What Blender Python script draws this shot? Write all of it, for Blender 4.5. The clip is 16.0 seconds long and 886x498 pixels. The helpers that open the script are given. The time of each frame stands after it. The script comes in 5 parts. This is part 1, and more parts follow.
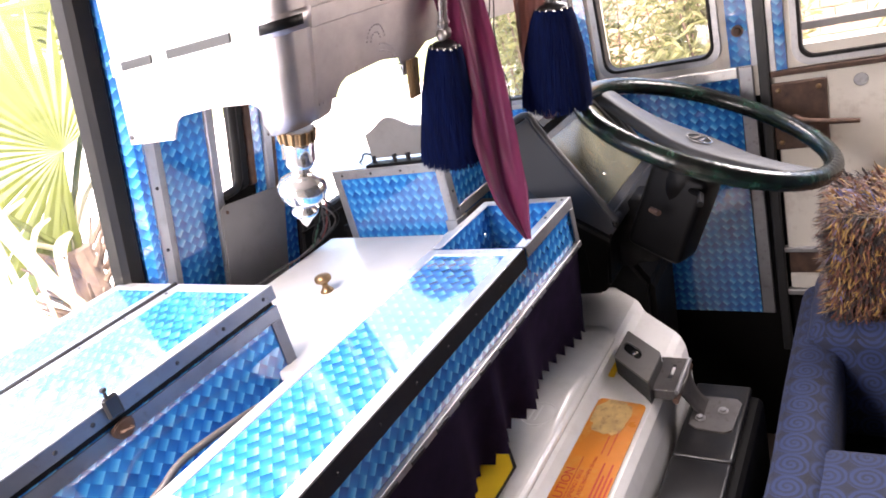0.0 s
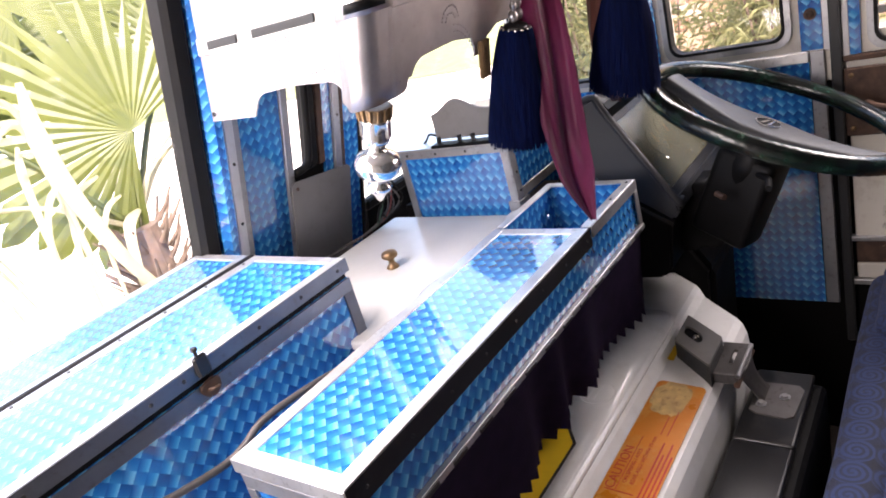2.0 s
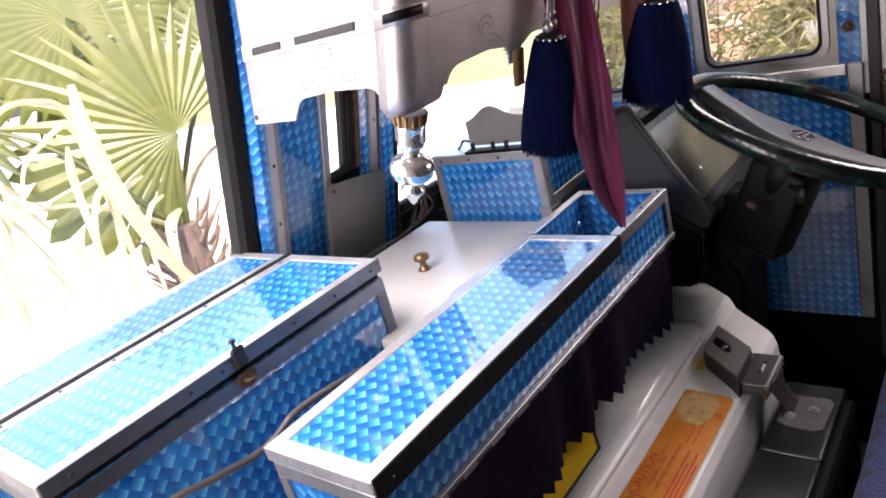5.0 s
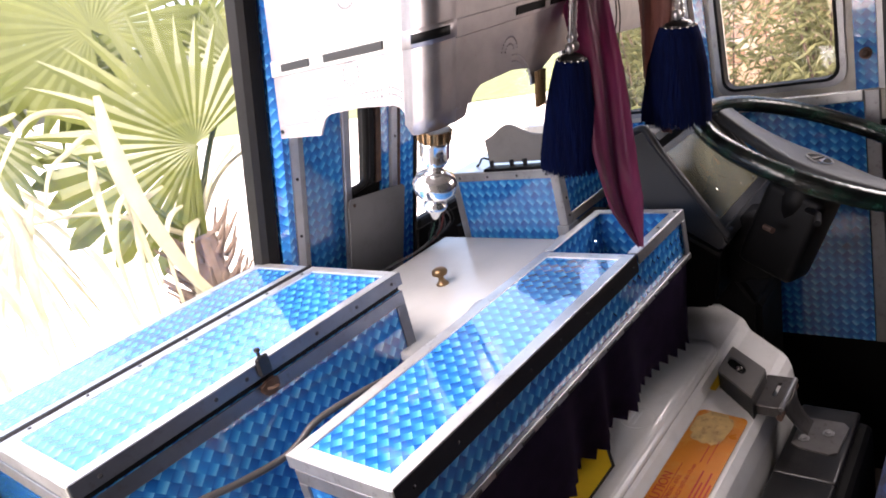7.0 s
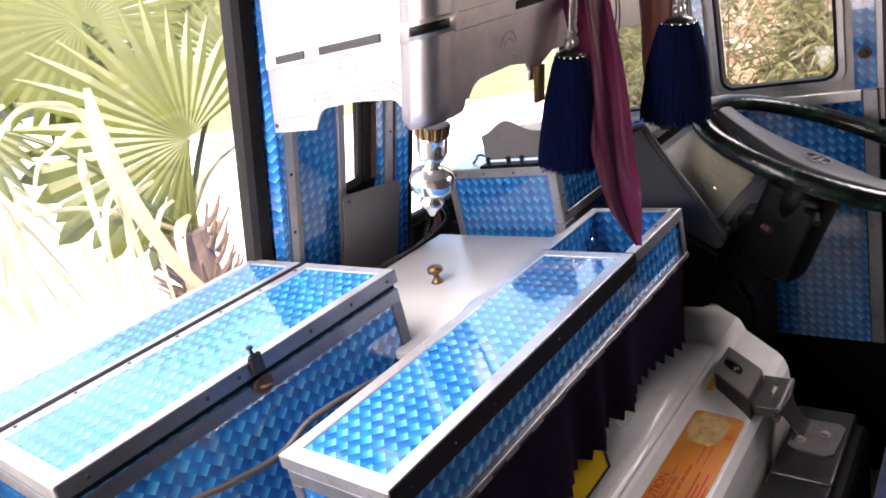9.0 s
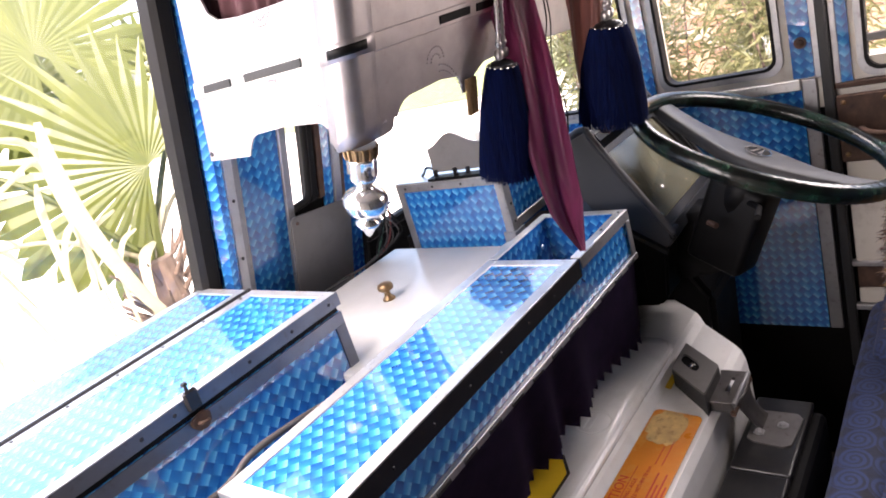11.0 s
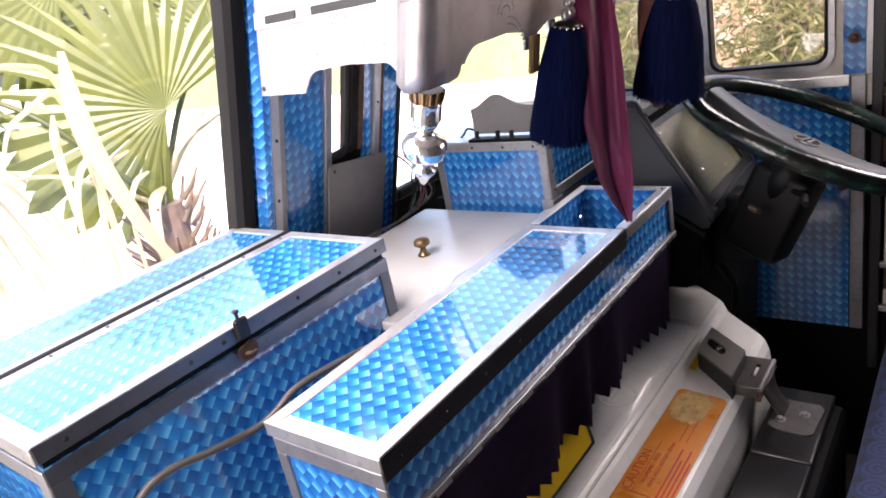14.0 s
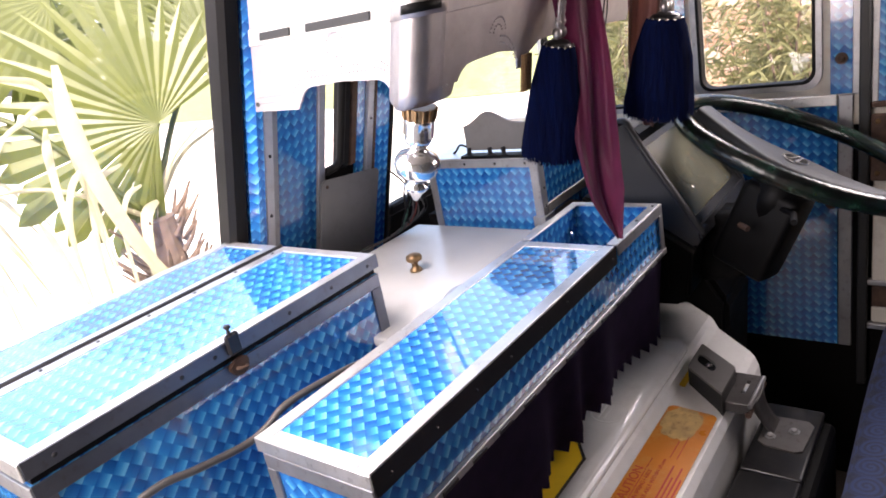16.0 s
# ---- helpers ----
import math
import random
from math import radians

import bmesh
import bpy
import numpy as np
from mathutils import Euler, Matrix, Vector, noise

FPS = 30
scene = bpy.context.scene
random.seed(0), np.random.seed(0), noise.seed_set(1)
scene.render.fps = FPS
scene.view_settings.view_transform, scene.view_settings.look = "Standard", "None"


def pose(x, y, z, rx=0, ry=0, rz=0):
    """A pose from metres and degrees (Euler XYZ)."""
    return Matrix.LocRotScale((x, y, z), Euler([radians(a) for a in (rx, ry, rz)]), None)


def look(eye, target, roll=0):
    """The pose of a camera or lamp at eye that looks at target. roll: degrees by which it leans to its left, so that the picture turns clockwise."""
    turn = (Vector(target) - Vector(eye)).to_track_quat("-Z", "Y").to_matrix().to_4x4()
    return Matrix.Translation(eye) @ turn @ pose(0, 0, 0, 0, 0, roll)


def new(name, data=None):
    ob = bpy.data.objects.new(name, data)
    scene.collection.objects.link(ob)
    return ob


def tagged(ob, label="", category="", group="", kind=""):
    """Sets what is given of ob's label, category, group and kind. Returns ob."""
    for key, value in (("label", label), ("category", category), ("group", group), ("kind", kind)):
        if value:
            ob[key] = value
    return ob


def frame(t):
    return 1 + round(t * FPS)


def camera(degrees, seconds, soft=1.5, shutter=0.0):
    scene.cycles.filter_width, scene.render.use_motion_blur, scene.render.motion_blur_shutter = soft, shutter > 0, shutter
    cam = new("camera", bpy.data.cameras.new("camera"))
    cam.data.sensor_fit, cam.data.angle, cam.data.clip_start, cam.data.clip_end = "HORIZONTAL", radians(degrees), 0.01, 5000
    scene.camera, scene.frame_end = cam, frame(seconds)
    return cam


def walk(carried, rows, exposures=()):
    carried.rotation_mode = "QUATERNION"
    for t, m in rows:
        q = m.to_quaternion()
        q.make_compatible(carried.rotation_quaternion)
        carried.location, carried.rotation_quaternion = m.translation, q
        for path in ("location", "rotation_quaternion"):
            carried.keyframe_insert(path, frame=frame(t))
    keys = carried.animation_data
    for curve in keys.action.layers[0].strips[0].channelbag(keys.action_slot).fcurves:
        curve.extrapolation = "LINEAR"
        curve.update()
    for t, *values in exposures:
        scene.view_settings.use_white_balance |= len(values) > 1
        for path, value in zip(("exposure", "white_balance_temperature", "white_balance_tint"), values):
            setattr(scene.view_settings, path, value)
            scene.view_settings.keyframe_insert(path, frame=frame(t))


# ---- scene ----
cam = camera(64.37, 16.0, soft=1.8)
# seconds, eye x y z, turn rx ry rz
ROWS = [
    (0.0, -0.3148, -0.5467, 1.4216, 67.97, 14.81, -59.93),
    (0.5, -0.3483, -0.5245, 1.4278, 69.18, 14.59, -56.82),
    (1.0, -0.3674, -0.5311, 1.4296, 69.79, 14.76, -55.14),
    (1.5, -0.3734, -0.5284, 1.4274, 68.63, 14.48, -55.03),
    (2.0, -0.3624, -0.5322, 1.4248, 68.03, 15.02, -55.93),
    (2.5, -0.3733, -0.5412, 1.4329, 68.64, 15.22, -53.77),
    (3.0, -0.3797, -0.5395, 1.4318, 68.84, 15.16, -53.49),
    (3.2, -0.3883, -0.5416, 1.4340, 68.82, 15.16, -52.90),
    (5.3, -0.3830, -0.5535, 1.4282, 69.44, 14.61, -52.71),
    (5.5, -0.3873, -0.5537, 1.4305, 69.50, 14.50, -52.29),
    (6.0, -0.4110, -0.5484, 1.4310, 70.87, 14.14, -49.63),
    (6.5, -0.4115, -0.5572, 1.4394, 71.17, 14.24, -50.07),
    (7.0, -0.4080, -0.5523, 1.4377, 70.98, 13.80, -51.61),
    (7.5, -0.3975, -0.5538, 1.4344, 70.74, 14.50, -51.80),
    (8.0, -0.4100, -0.5499, 1.4360, 70.89, 14.14, -50.66),
    (8.5, -0.4167, -0.5395, 1.4295, 70.75, 13.00, -50.17),
    (8.7, -0.4104, -0.5349, 1.4315, 70.72, 12.50, -51.33),
    (10.8, -0.3627, -0.5765, 1.4368, 70.87, 15.85, -53.36),
    (11.0, -0.3449, -0.5900, 1.4319, 70.42, 16.34, -54.49),
    (11.5, -0.3430, -0.5716, 1.4268, 69.62, 14.94, -57.24),
    (12.0, -0.3786, -0.5289, 1.4194, 69.33, 12.09, -56.48),
    (12.5, -0.3989, -0.4996, 1.4068, 68.97, 10.77, -55.47),
    (13.0, -0.3994, -0.4955, 1.4104, 68.91, 11.18, -55.79),
    (13.5, -0.4070, -0.5060, 1.4105, 69.01, 11.48, -55.28),
    (14.0, -0.4110, -0.5027, 1.4085, 69.19, 11.13, -53.66),
    (14.5, -0.4161, -0.5027, 1.4091, 69.60, 11.39, -52.71),
    (15.0, -0.4196, -0.5009, 1.4087, 69.91, 10.59, -53.16),
    (15.5, -0.4188, -0.5070, 1.4133, 70.47, 10.64, -53.43),
    (16.0, -0.4135, -0.5062, 1.4117, 70.30, 10.64, -54.15),
]
walk(cam, [(t, pose(x, y, z, rx, ry, rz)) for t, x, y, z, rx, ry, rz in ROWS], exposures=[(0.0, 3.53, 7000, 23), (0.5, 3.04, 7000, 23), (1.2, 2.97, 7000, 23), (3.0, 2.77, 7000, 23), (6.5, 2.53, 7000, 23), (8.7, 2.53, 7000, 23), (10.8, 2.78, 7000, 23), (11.5, 3.08, 7000, 23), (12.5, 2.81, 7000, 23), (16.0, 2.62, 7000, 23)])

# ---- world, sun ----
world = bpy.data.worlds.new("daylight")
scene.world = world
world.use_nodes = True
sky = world.node_tree.nodes.new("ShaderNodeTexSky")
sky.sky_type, sky.sun_disc = "NISHITA", False
sky.sun_elevation, sky.sun_rotation = radians(50), radians(217)
sky.dust_density = 4.0
back = world.node_tree.nodes["Background"]
back.inputs["Strength"].default_value = 0.15
world.node_tree.links.new(sky.outputs[0], back.inputs[0])
sun = new("sun", bpy.data.lights.new("sun", "SUN"))
sun.data.energy, sun.data.angle, sun.data.color = 2.3, radians(0.6), (1.0, 0.95, 0.86)
sun.matrix_world = look((-6, -8, 12), (0, 0, 0))

# skylight through the passenger door's window and through the top of the windscreen
lamp = new("window_daylight", bpy.data.lights.new("window_daylight", "AREA"))
lamp.data.shape, lamp.data.size, lamp.data.size_y, lamp.data.energy, lamp.data.color = "RECTANGLE", 0.46, 0.62, 1.9, (1.0, 0.965, 0.93)
lamp.matrix_world = look((-0.66, 0.26, 1.36), (1.0, 0.28, 1.08))
lamp = new("windscreen_daylight", bpy.data.lights.new("windscreen_daylight", "AREA"))
lamp.data.shape, lamp.data.size, lamp.data.size_y, lamp.data.energy, lamp.data.color = "RECTANGLE", 1.0, 0.24, 2.5, (1.0, 0.965, 0.93)
lamp.matrix_world = look((-0.12, 0.385, 1.78), (0.0, 0.20, 1.05))
lamp.data.spread = radians(120)

lamp = new("driver_window_daylight", bpy.data.lights.new("driver_window_daylight", "AREA"))
lamp.data.shape, lamp.data.size, lamp.data.size_y, lamp.data.energy, lamp.data.color = "RECTANGLE", 0.24, 0.20, 0.35, (1.0, 0.965, 0.93)
lamp.matrix_world = look((1.412, -0.065, 1.42), (0.70, -0.10, 0.55))
lamp = new("door_daylight", bpy.data.lights.new("door_daylight", "AREA"))
lamp.data.shape, lamp.data.size, lamp.data.size_y, lamp.data.energy, lamp.data.color = "RECTANGLE", 0.50, 0.26, 1.35, (1.0, 0.965, 0.93)
lamp.matrix_world = look((1.412, -0.64, 1.39), (0.80, -0.10, 0.55))

H = 0.95       # height of the dashboard lids over the cab floor
RAKE = 0.3     # the windscreen leans back this much per metre of height
WX = 1.4       # the driver's side wall
PX = -0.66     # the passenger's side wall
GROUND = -1.0


def screen_y(z):
    return 0.64 - RAKE * (z - H - 0.1)


# ---- materials ----
class Nodes:
    def __init__(self, name):
        self.mat = bpy.data.materials.new(name)
        self.mat.use_nodes = True
        self.t = self.mat.node_tree
        self.b = self.t.nodes["Principled BSDF"]

    def n(self, kind, **props):
        node = self.t.nodes.new("ShaderNode" + kind)
        if "operation" in props:
            node.operation = props["operation"]
        if "data_type" in props:
            node.data_type = props["data_type"]
        if "noise_dimensions" in props:
            node.noise_dimensions = props["noise_dimensions"]
        return node

    def put(self, value, socket):
        if isinstance(value, bpy.types.NodeSocket):
            self.t.links.new(value, socket)
        else:
            socket.default_value = value

    def math(self, op, a, b=0.0, c=None):
        node = self.n("Math", operation=op)
        self.put(a, node.inputs[0])
        self.put(b, node.inputs[1])
        if c is not None:
            self.put(c, node.inputs[2])
        return node.outputs[0]

    def mix(self, f, a, b):
        node = self.n("Mix", data_type="RGBA")
        self.put(f, node.inputs[0])
        self.put(a, node.inputs[6])
        self.put(b, node.inputs[7])
        return node.outputs[2]

    def coord(self, which="Object"):
        return self.n("TexCoord").outputs[which]

    def noise(self, scale, detail=4.0, stretch=None, which="Object", rough=0.55):
        v = self.coord(which)
        if stretch:
            m = self.n("Mapping")
            self.put(v, m.inputs[0])
            m.inputs["Scale"].default_value = stretch
            v = m.outputs[0]
        node = self.n("TexNoise")
        self.put(v, node.inputs["Vector"])
        node.inputs["Scale"].default_value, node.inputs["Detail"].default_value = scale, detail
        node.inputs["Roughness"].default_value = rough
        return node.outputs["Fac"]

    def ramp(self, f, *stops):
        node = self.n("ValToRGB")
        while len(node.color_ramp.elements) < len(stops):
            node.color_ramp.elements.new(0.5)
        for e, (p, c) in zip(node.color_ramp.elements, stops):
            e.position, e.color = p, (*c, 1) if len(c) == 3 else c
        self.put(f, node.inputs[0])
        return node.outputs[0]

    def bump(self, height, strength=0.2, distance=0.002):
        node = self.n("Bump")
        node.inputs["Strength"].default_value, node.inputs["Distance"].default_value = strength, distance
        self.put(height, node.inputs["Height"])
        self.put(node.outputs[0], self.b.inputs["Normal"])

    def set(self, **kw):
        for k, v in kw.items():
            self.put(v, self.b.inputs[k.replace("_", " ")])
        return self


def col(c):
    return (*c, 1.0)


def plain(name, c, rough=0.5, metal=0.0, vary=0.2, scale=14.0, grain=220.0, bump=0.12, dirt=None, dirt_amount=0.35, stretch=None, **more):
    """A surface with broad stains, fine grain, uneven gloss and light relief."""
    k = Nodes(name)
    broad, fine = k.noise(scale, 5.0, stretch), k.noise(grain, 3.0, stretch)
    dark = tuple(v * (1 - vary) for v in c)
    light = tuple(min(1.0, v * (1 + vary * 0.6)) for v in c)
    base = k.ramp(broad, (0.3, dark), (0.7, light))
    if dirt:
        spots = k.ramp(k.noise(scale * 2.3, 8.0, None, "Object", 0.7), (0.52, (0, 0, 0)), (0.72, (dirt_amount,) * 3))
        base = k.mix(spots, base, col(dirt))
    k.set(Base_Color=base, Metallic=metal, Roughness=k.math("ADD", k.math("MULTIPLY", broad, 0.25), rough - 0.12), **more)
    k.bump(k.math("ADD", k.math("MULTIPLY", broad, 0.6), k.math("MULTIPLY", fine, 0.4)), bump)
    return k.mat


def woven(name, size=0.030, tone=1.0, coat=1.0):
    """Blue laminate printed with a slanting basket weave under a clear gloss."""
    k = Nodes(name)
    m = k.n("Mapping")
    k.put(k.coord("UV"), m.inputs[0])
    m.inputs["Rotation"].default_value = (0, 0, radians(45))
    m.inputs["Scale"].default_value = (1 / size, 1 / size, 1)
    xy = k.n("SeparateXYZ")
    k.put(m.outputs[0], xy.inputs[0])
    x, y = xy.outputs[0], xy.outputs[1]
    i, j = k.math("FLOOR", x), k.math("FLOOR", y)
    fx, fy = k.math("FRACT", x), k.math("FRACT", y)
    odd = k.math("FLOORED_MODULO", k.math("ADD", i, j), 2.0)
    odd = k.math("GREATER_THAN", odd, 0.5)
    along = k.math("ADD", k.math("MULTIPLY", fx, odd), k.math("MULTIPLY", k.math("SUBTRACT", 1.0, fy), k.math("SUBTRACT", 1.0, odd)))
    cross = k.math("ADD", k.math("MULTIPLY", fy, odd), k.math("MULTIPLY", fx, k.math("SUBTRACT", 1.0, odd)))
    white = k.n("TexWhiteNoise", noise_dimensions="2D")
    cell = k.n("CombineXYZ")
    k.put(i, cell.inputs[0])
    k.put(j, cell.inputs[1])
    k.put(cell.outputs[0], white.inputs["Vector"])
    slope = k.math("ADD", k.math("MULTIPLY", odd, 0.42), 0.32)
    lift = k.math("ADD", k.math("MULTIPLY", along, slope), k.math("MULTIPLY", white.outputs["Value"], 0.24))
    strand = k.math("MULTIPLY", k.noise(900.0, 2.0, None, "UV"), 0.12)
    f = k.math("ADD", k.math("ADD", lift, strand), k.math("MULTIPLY", odd, 0.10))
    base = k.ramp(f, (0.08, (0.002 * tone, 0.055 * tone, 0.25 * tone)), (0.45, (0.007 * tone, 0.150 * tone, 0.46 * tone)),
                  (0.74, (0.022 * tone, 0.265 * tone, 0.60 * tone)), (1.0, (0.11 * tone, 0.44 * tone, 0.74 * tone)))
    smear = k.noise(9.0, 6.0)
    dust = k.ramp(k.noise(30.0, 8.0, None, "Object", 0.7), (0.40, (0.003,) * 3), (0.8, (0.05,) * 3))
    base = k.mix(dust, base, col((0.48, 0.5, 0.52)))
    k.set(Base_Color=base, Roughness=k.math("ADD", k.math("MULTIPLY", smear, 0.10), 0.05), Specular_IOR_Level=0.6, Coat_Weight=coat, Coat_Roughness=0.03, Coat_IOR=1.9)
    edge = k.math("MULTIPLY", k.math("PINGPONG", cross, 0.5), 2.0)
    k.bump(k.math("ADD", edge, k.math("MULTIPLY", smear, 2.0)), 0.05, 0.0012)
    return k.mat


def metal(name, c, rough, scratch=0.25, dirt=(0.10, 0.08, 0.06), dirt_amount=0.5):
    k = Nodes(name)
    broad, lines = k.noise(18.0, 6.0), k.noise(60.0, 4.0, (1.0, 14.0, 14.0))
    base = k.ramp(broad, (0.25, tuple(v * 0.72 for v in c)), (0.75, c))
    spots = k.ramp(k.noise(70.0, 8.0, None, "Object", 0.7), (0.56, (0, 0, 0)), (0.72, (dirt_amount,) * 3))
    base = k.mix(spots, base, col(dirt))
    k.set(Base_Color=base, Metallic=0.9, Roughness=k.math("ADD", k.math("MULTIPLY", lines, scratch), rough))
    k.bump(lines, 0.08, 0.001)
    return k.mat


WEAVE = woven("blue_weave_laminate", 0.0155)
# padding weave: colours raised by a quarter for the light it catches
WEAVE_PAD_LIT = woven("lit_blue_weave_padding", 0.014, 1.25, 0.15)
ALU = metal("aluminium_trim", (0.80, 0.79, 0.77), 0.28)
# paler and far less metallic than the dull trim beside it
ALU_PALE = plain("pale_trim_strip", (0.66, 0.66, 0.66), 0.38, 0.25, 0.10, 16.0, 300.0, 0.1, (0.30, 0.26, 0.22), 0.3)
ALU_DULL = metal("dull_aluminium", (0.46, 0.46, 0.47), 0.34)
# dark blue-grey copy of the trim aluminium; shade of front-facing edges in its colour
ALU_SHADED = metal("shaded_edge_aluminium", (0.17, 0.18, 0.21), 0.30)
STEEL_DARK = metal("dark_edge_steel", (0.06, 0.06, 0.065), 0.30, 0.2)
SHEET = metal("embossed_aluminium_sheet", (0.48, 0.455, 0.47), 0.34, 0.2, (0.30, 0.24, 0.20), 0.3)
STAINED = metal("stained_steel", (0.20, 0.19, 0.185), 0.36, 0.3, (0.07, 0.05, 0.04), 0.7)
SILVER = metal("silver_thread", (0.52, 0.50, 0.50), 0.28, 0.2, (0.12, 0.10, 0.09), 0.6)
CHROME = metal("chrome", (0.85, 0.85, 0.86), 0.06, 0.1, (0.3, 0.28, 0.25), 0.2)
BRASS = metal("tarnished_brass", (0.30, 0.19, 0.10), 0.24, 0.3, (0.06, 0.04, 0.02), 0.7)
RUST = plain("rusty_steel", (0.085, 0.048, 0.034), 0.7, 0.35, 0.55, 40.0, 400.0, 0.5)
RUBBER = plain("black_rubber", (0.006, 0.0055, 0.0055), 0.6, 0.0, 0.3, 12.0, 300.0, 0.2, None, 0.35, None, Specular_IOR_Level=0.2)
BLACK = plain("black_plastic", (0.004, 0.004, 0.0045), 0.5, 0.0, 0.3, 12.0, 500.0, 0.25, None, 0.35, None, Specular_IOR_Level=0.12)
GREY = plain("dark_grey_plastic", (0.012, 0.0125, 0.0135), 0.5, 0.0, 0.14, 8.0, 900.0, 0.35)
PADGREY = plain("grey_moulded_plastic", (0.032, 0.034, 0.038), 0.5, 0.0, 0.12, 8.0, 900.0, 0.3)
BOXLID = plain("glossy_black_lid", (0.009, 0.009, 0.010), 0.30, 0.0, 0.2, 9.0, 400.0, 0.15, (0.05, 0.045, 0.04), 0.3)
WORN = plain("worn_sticker_paper", (0.60, 0.40, 0.16), 0.6, 0.0, 0.35, 30.0, 200.0, 0.2, (0.20, 0.09, 0.03), 0.9)
MIDGREY = plain("grey_painted_sheet", (0.16, 0.155, 0.15), 0.5, 0.0, 0.2, 7.0, 300.0, 0.2, (0.08, 0.07, 0.06))
WHITE = plain("white_gloss_paint", (0.52, 0.515, 0.50), 0.22, 0.0, 0.08, 6.0, 120.0, 0.08, (0.45, 0.42, 0.36), 0.2)
COVER = plain("white_moulded_cover", (0.84, 0.84, 0.83), 0.16, 0.0, 0.10, 6.0, 160.0, 0.06, (0.40, 0.38, 0.33), 0.2)
CREAM = plain("cream_door_paint", (0.60, 0.56, 0.49), 0.45, 0.0, 0.12, 5.0, 200.0, 0.12, (0.22, 0.15, 0.10), 0.5)
ORANGE = plain("orange_sticker", (0.62, 0.20, 0.010), 0.30, 0.0, 0.18, 9.0, 200.0, 0.1, (0.62, 0.36, 0.09), 0.7)
YELLOW = plain("yellow_sticker", (0.80, 0.50, 0.02), 0.4, 0.0, 0.12, 16.0, 200.0, 0.1)
INK = plain("black_ink", (0.03, 0.025, 0.02), 0.5, 0.0, 0.2)
RED_INK = plain("red_ink", (0.50, 0.03, 0.02), 0.5, 0.0, 0.2)
NAVY = plain("navy_thread", (0.0022, 0.0066, 0.040), 0.8, 0.0, 0.5, 120.0, 900.0, 0.4, None, 0.35, (1, 1, 0.06), Specular_IOR_Level=0.08)
CURTAIN = plain("dark_violet_cloth", (0.024, 0.015, 0.040), 0.85, 0.0, 0.3, 30.0, 1200.0, 0.3, None, 0.35, None, Specular_IOR_Level=0.1)
MAROON = plain("dark_maroon_cloth", (0.05, 0.012, 0.016), 0.8, 0.0, 0.3, 20.0, 900.0, 0.3)
FLOOR = plain("worn_rubber_floor", (0.020, 0.011, 0.007), 0.7, 0.0, 0.5, 9.0, 200.0, 0.4)
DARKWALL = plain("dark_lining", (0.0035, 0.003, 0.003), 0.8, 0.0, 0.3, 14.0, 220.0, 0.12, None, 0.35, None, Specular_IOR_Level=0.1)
ROOFLINE = plain("roof_lining", (0.22, 0.20, 0.19), 0.7, 0.0, 0.2)
WIRE_RED, WIRE_GREEN, WIRE_GREY = (plain(n, c, 0.4) for n, c in (("red_wire", (0.16, 0.03, 0.025)), ("green_wire", (0.02, 0.10, 0.06)), ("grey_hose", (0.055, 0.052, 0.052))))


def silk(name, c):
    k = Nodes(name)
    f = k.noise(40.0, 4.0, (1, 1, 0.1))
    base = k.ramp(f, (0.3, tuple(v * 0.85 for v in c)), (0.7, tuple(min(1, v * 1.1) for v in c)))
    k.set(Base_Color=base, Roughness=0.42, Sheen_Weight=0.5)
    k.bump(k.noise(700.0, 2.0), 0.15)
    thin = k.n("BsdfTranslucent")
    k.put(base, thin.inputs[0])
    m = k.n("MixShader")
    m.inputs[0].default_value = 0.35
    k.put(k.b.outputs[0], m.inputs[1])
    k.put(thin.outputs[0], m.inputs[2])
    k.put(m.outputs[0], k.t.nodes["Material Output"].inputs[0])
    return k.mat


SILK = silk("magenta_silk", (0.19, 0.024, 0.085))
SILK_BROWN = silk("brown_gauze", (0.22, 0.09, 0.075))


def leafy(name, lo, hi, through_amount=0.35):
    k = Nodes(name)
    info = k.n("ObjectInfo")
    isl = k.n("NewGeometry")
    f = k.math("ADD", k.math("MULTIPLY", k.noise(6.0, 4.0), 0.5), k.math("MULTIPLY", k.math("ADD", info.outputs["Random"], isl.outputs["Random Per Island"]), 0.27))
    base = k.ramp(f, (0.15, lo), (0.85, hi))
    k.set(Base_Color=base, Roughness=0.42)
    k.bump(k.noise(160.0, 3.0), 0.2)
    thin = k.n("BsdfTranslucent")
    k.put(base, thin.inputs[0])
    m = k.n("MixShader")
    m.inputs[0].default_value = through_amount
    k.put(k.b.outputs[0], m.inputs[1])
    k.put(thin.outputs[0], m.inputs[2])
    k.put(m.outputs[0], k.t.nodes["Material Output"].inputs[0])
    return k.mat


FROND = leafy("green_fan_leaf", (0.036, 0.052, 0.008), (0.090, 0.104, 0.018), 0.4)
DRY = leafy("dry_leaf", (0.26, 0.24, 0.14), (0.48, 0.45, 0.33), 0.35)
SHRUB = leafy("narrow_green_leaf", (0.075, 0.088, 0.034), (0.24, 0.23, 0.11), 0.35)
BARK = plain("palm_bark", (0.12, 0.08, 0.062), 0.9, 0.0, 0.5, 20.0, 90.0, 0.8)
SAND = plain("pale_concrete_ground", (0.62, 0.58, 0.52), 0.9, 0.0, 0.18, 0.8, 20.0, 0.4, (0.35, 0.28, 0.22), 0.5)
GRASS = plain("grass", (0.17, 0.20, 0.075), 0.9, 0.0, 0.4, 3.0, 60.0, 0.6)
MORTAR = plain("pale_mortar", (0.50, 0.44, 0.38), 0.9)
kb = Nodes("clay_brick")
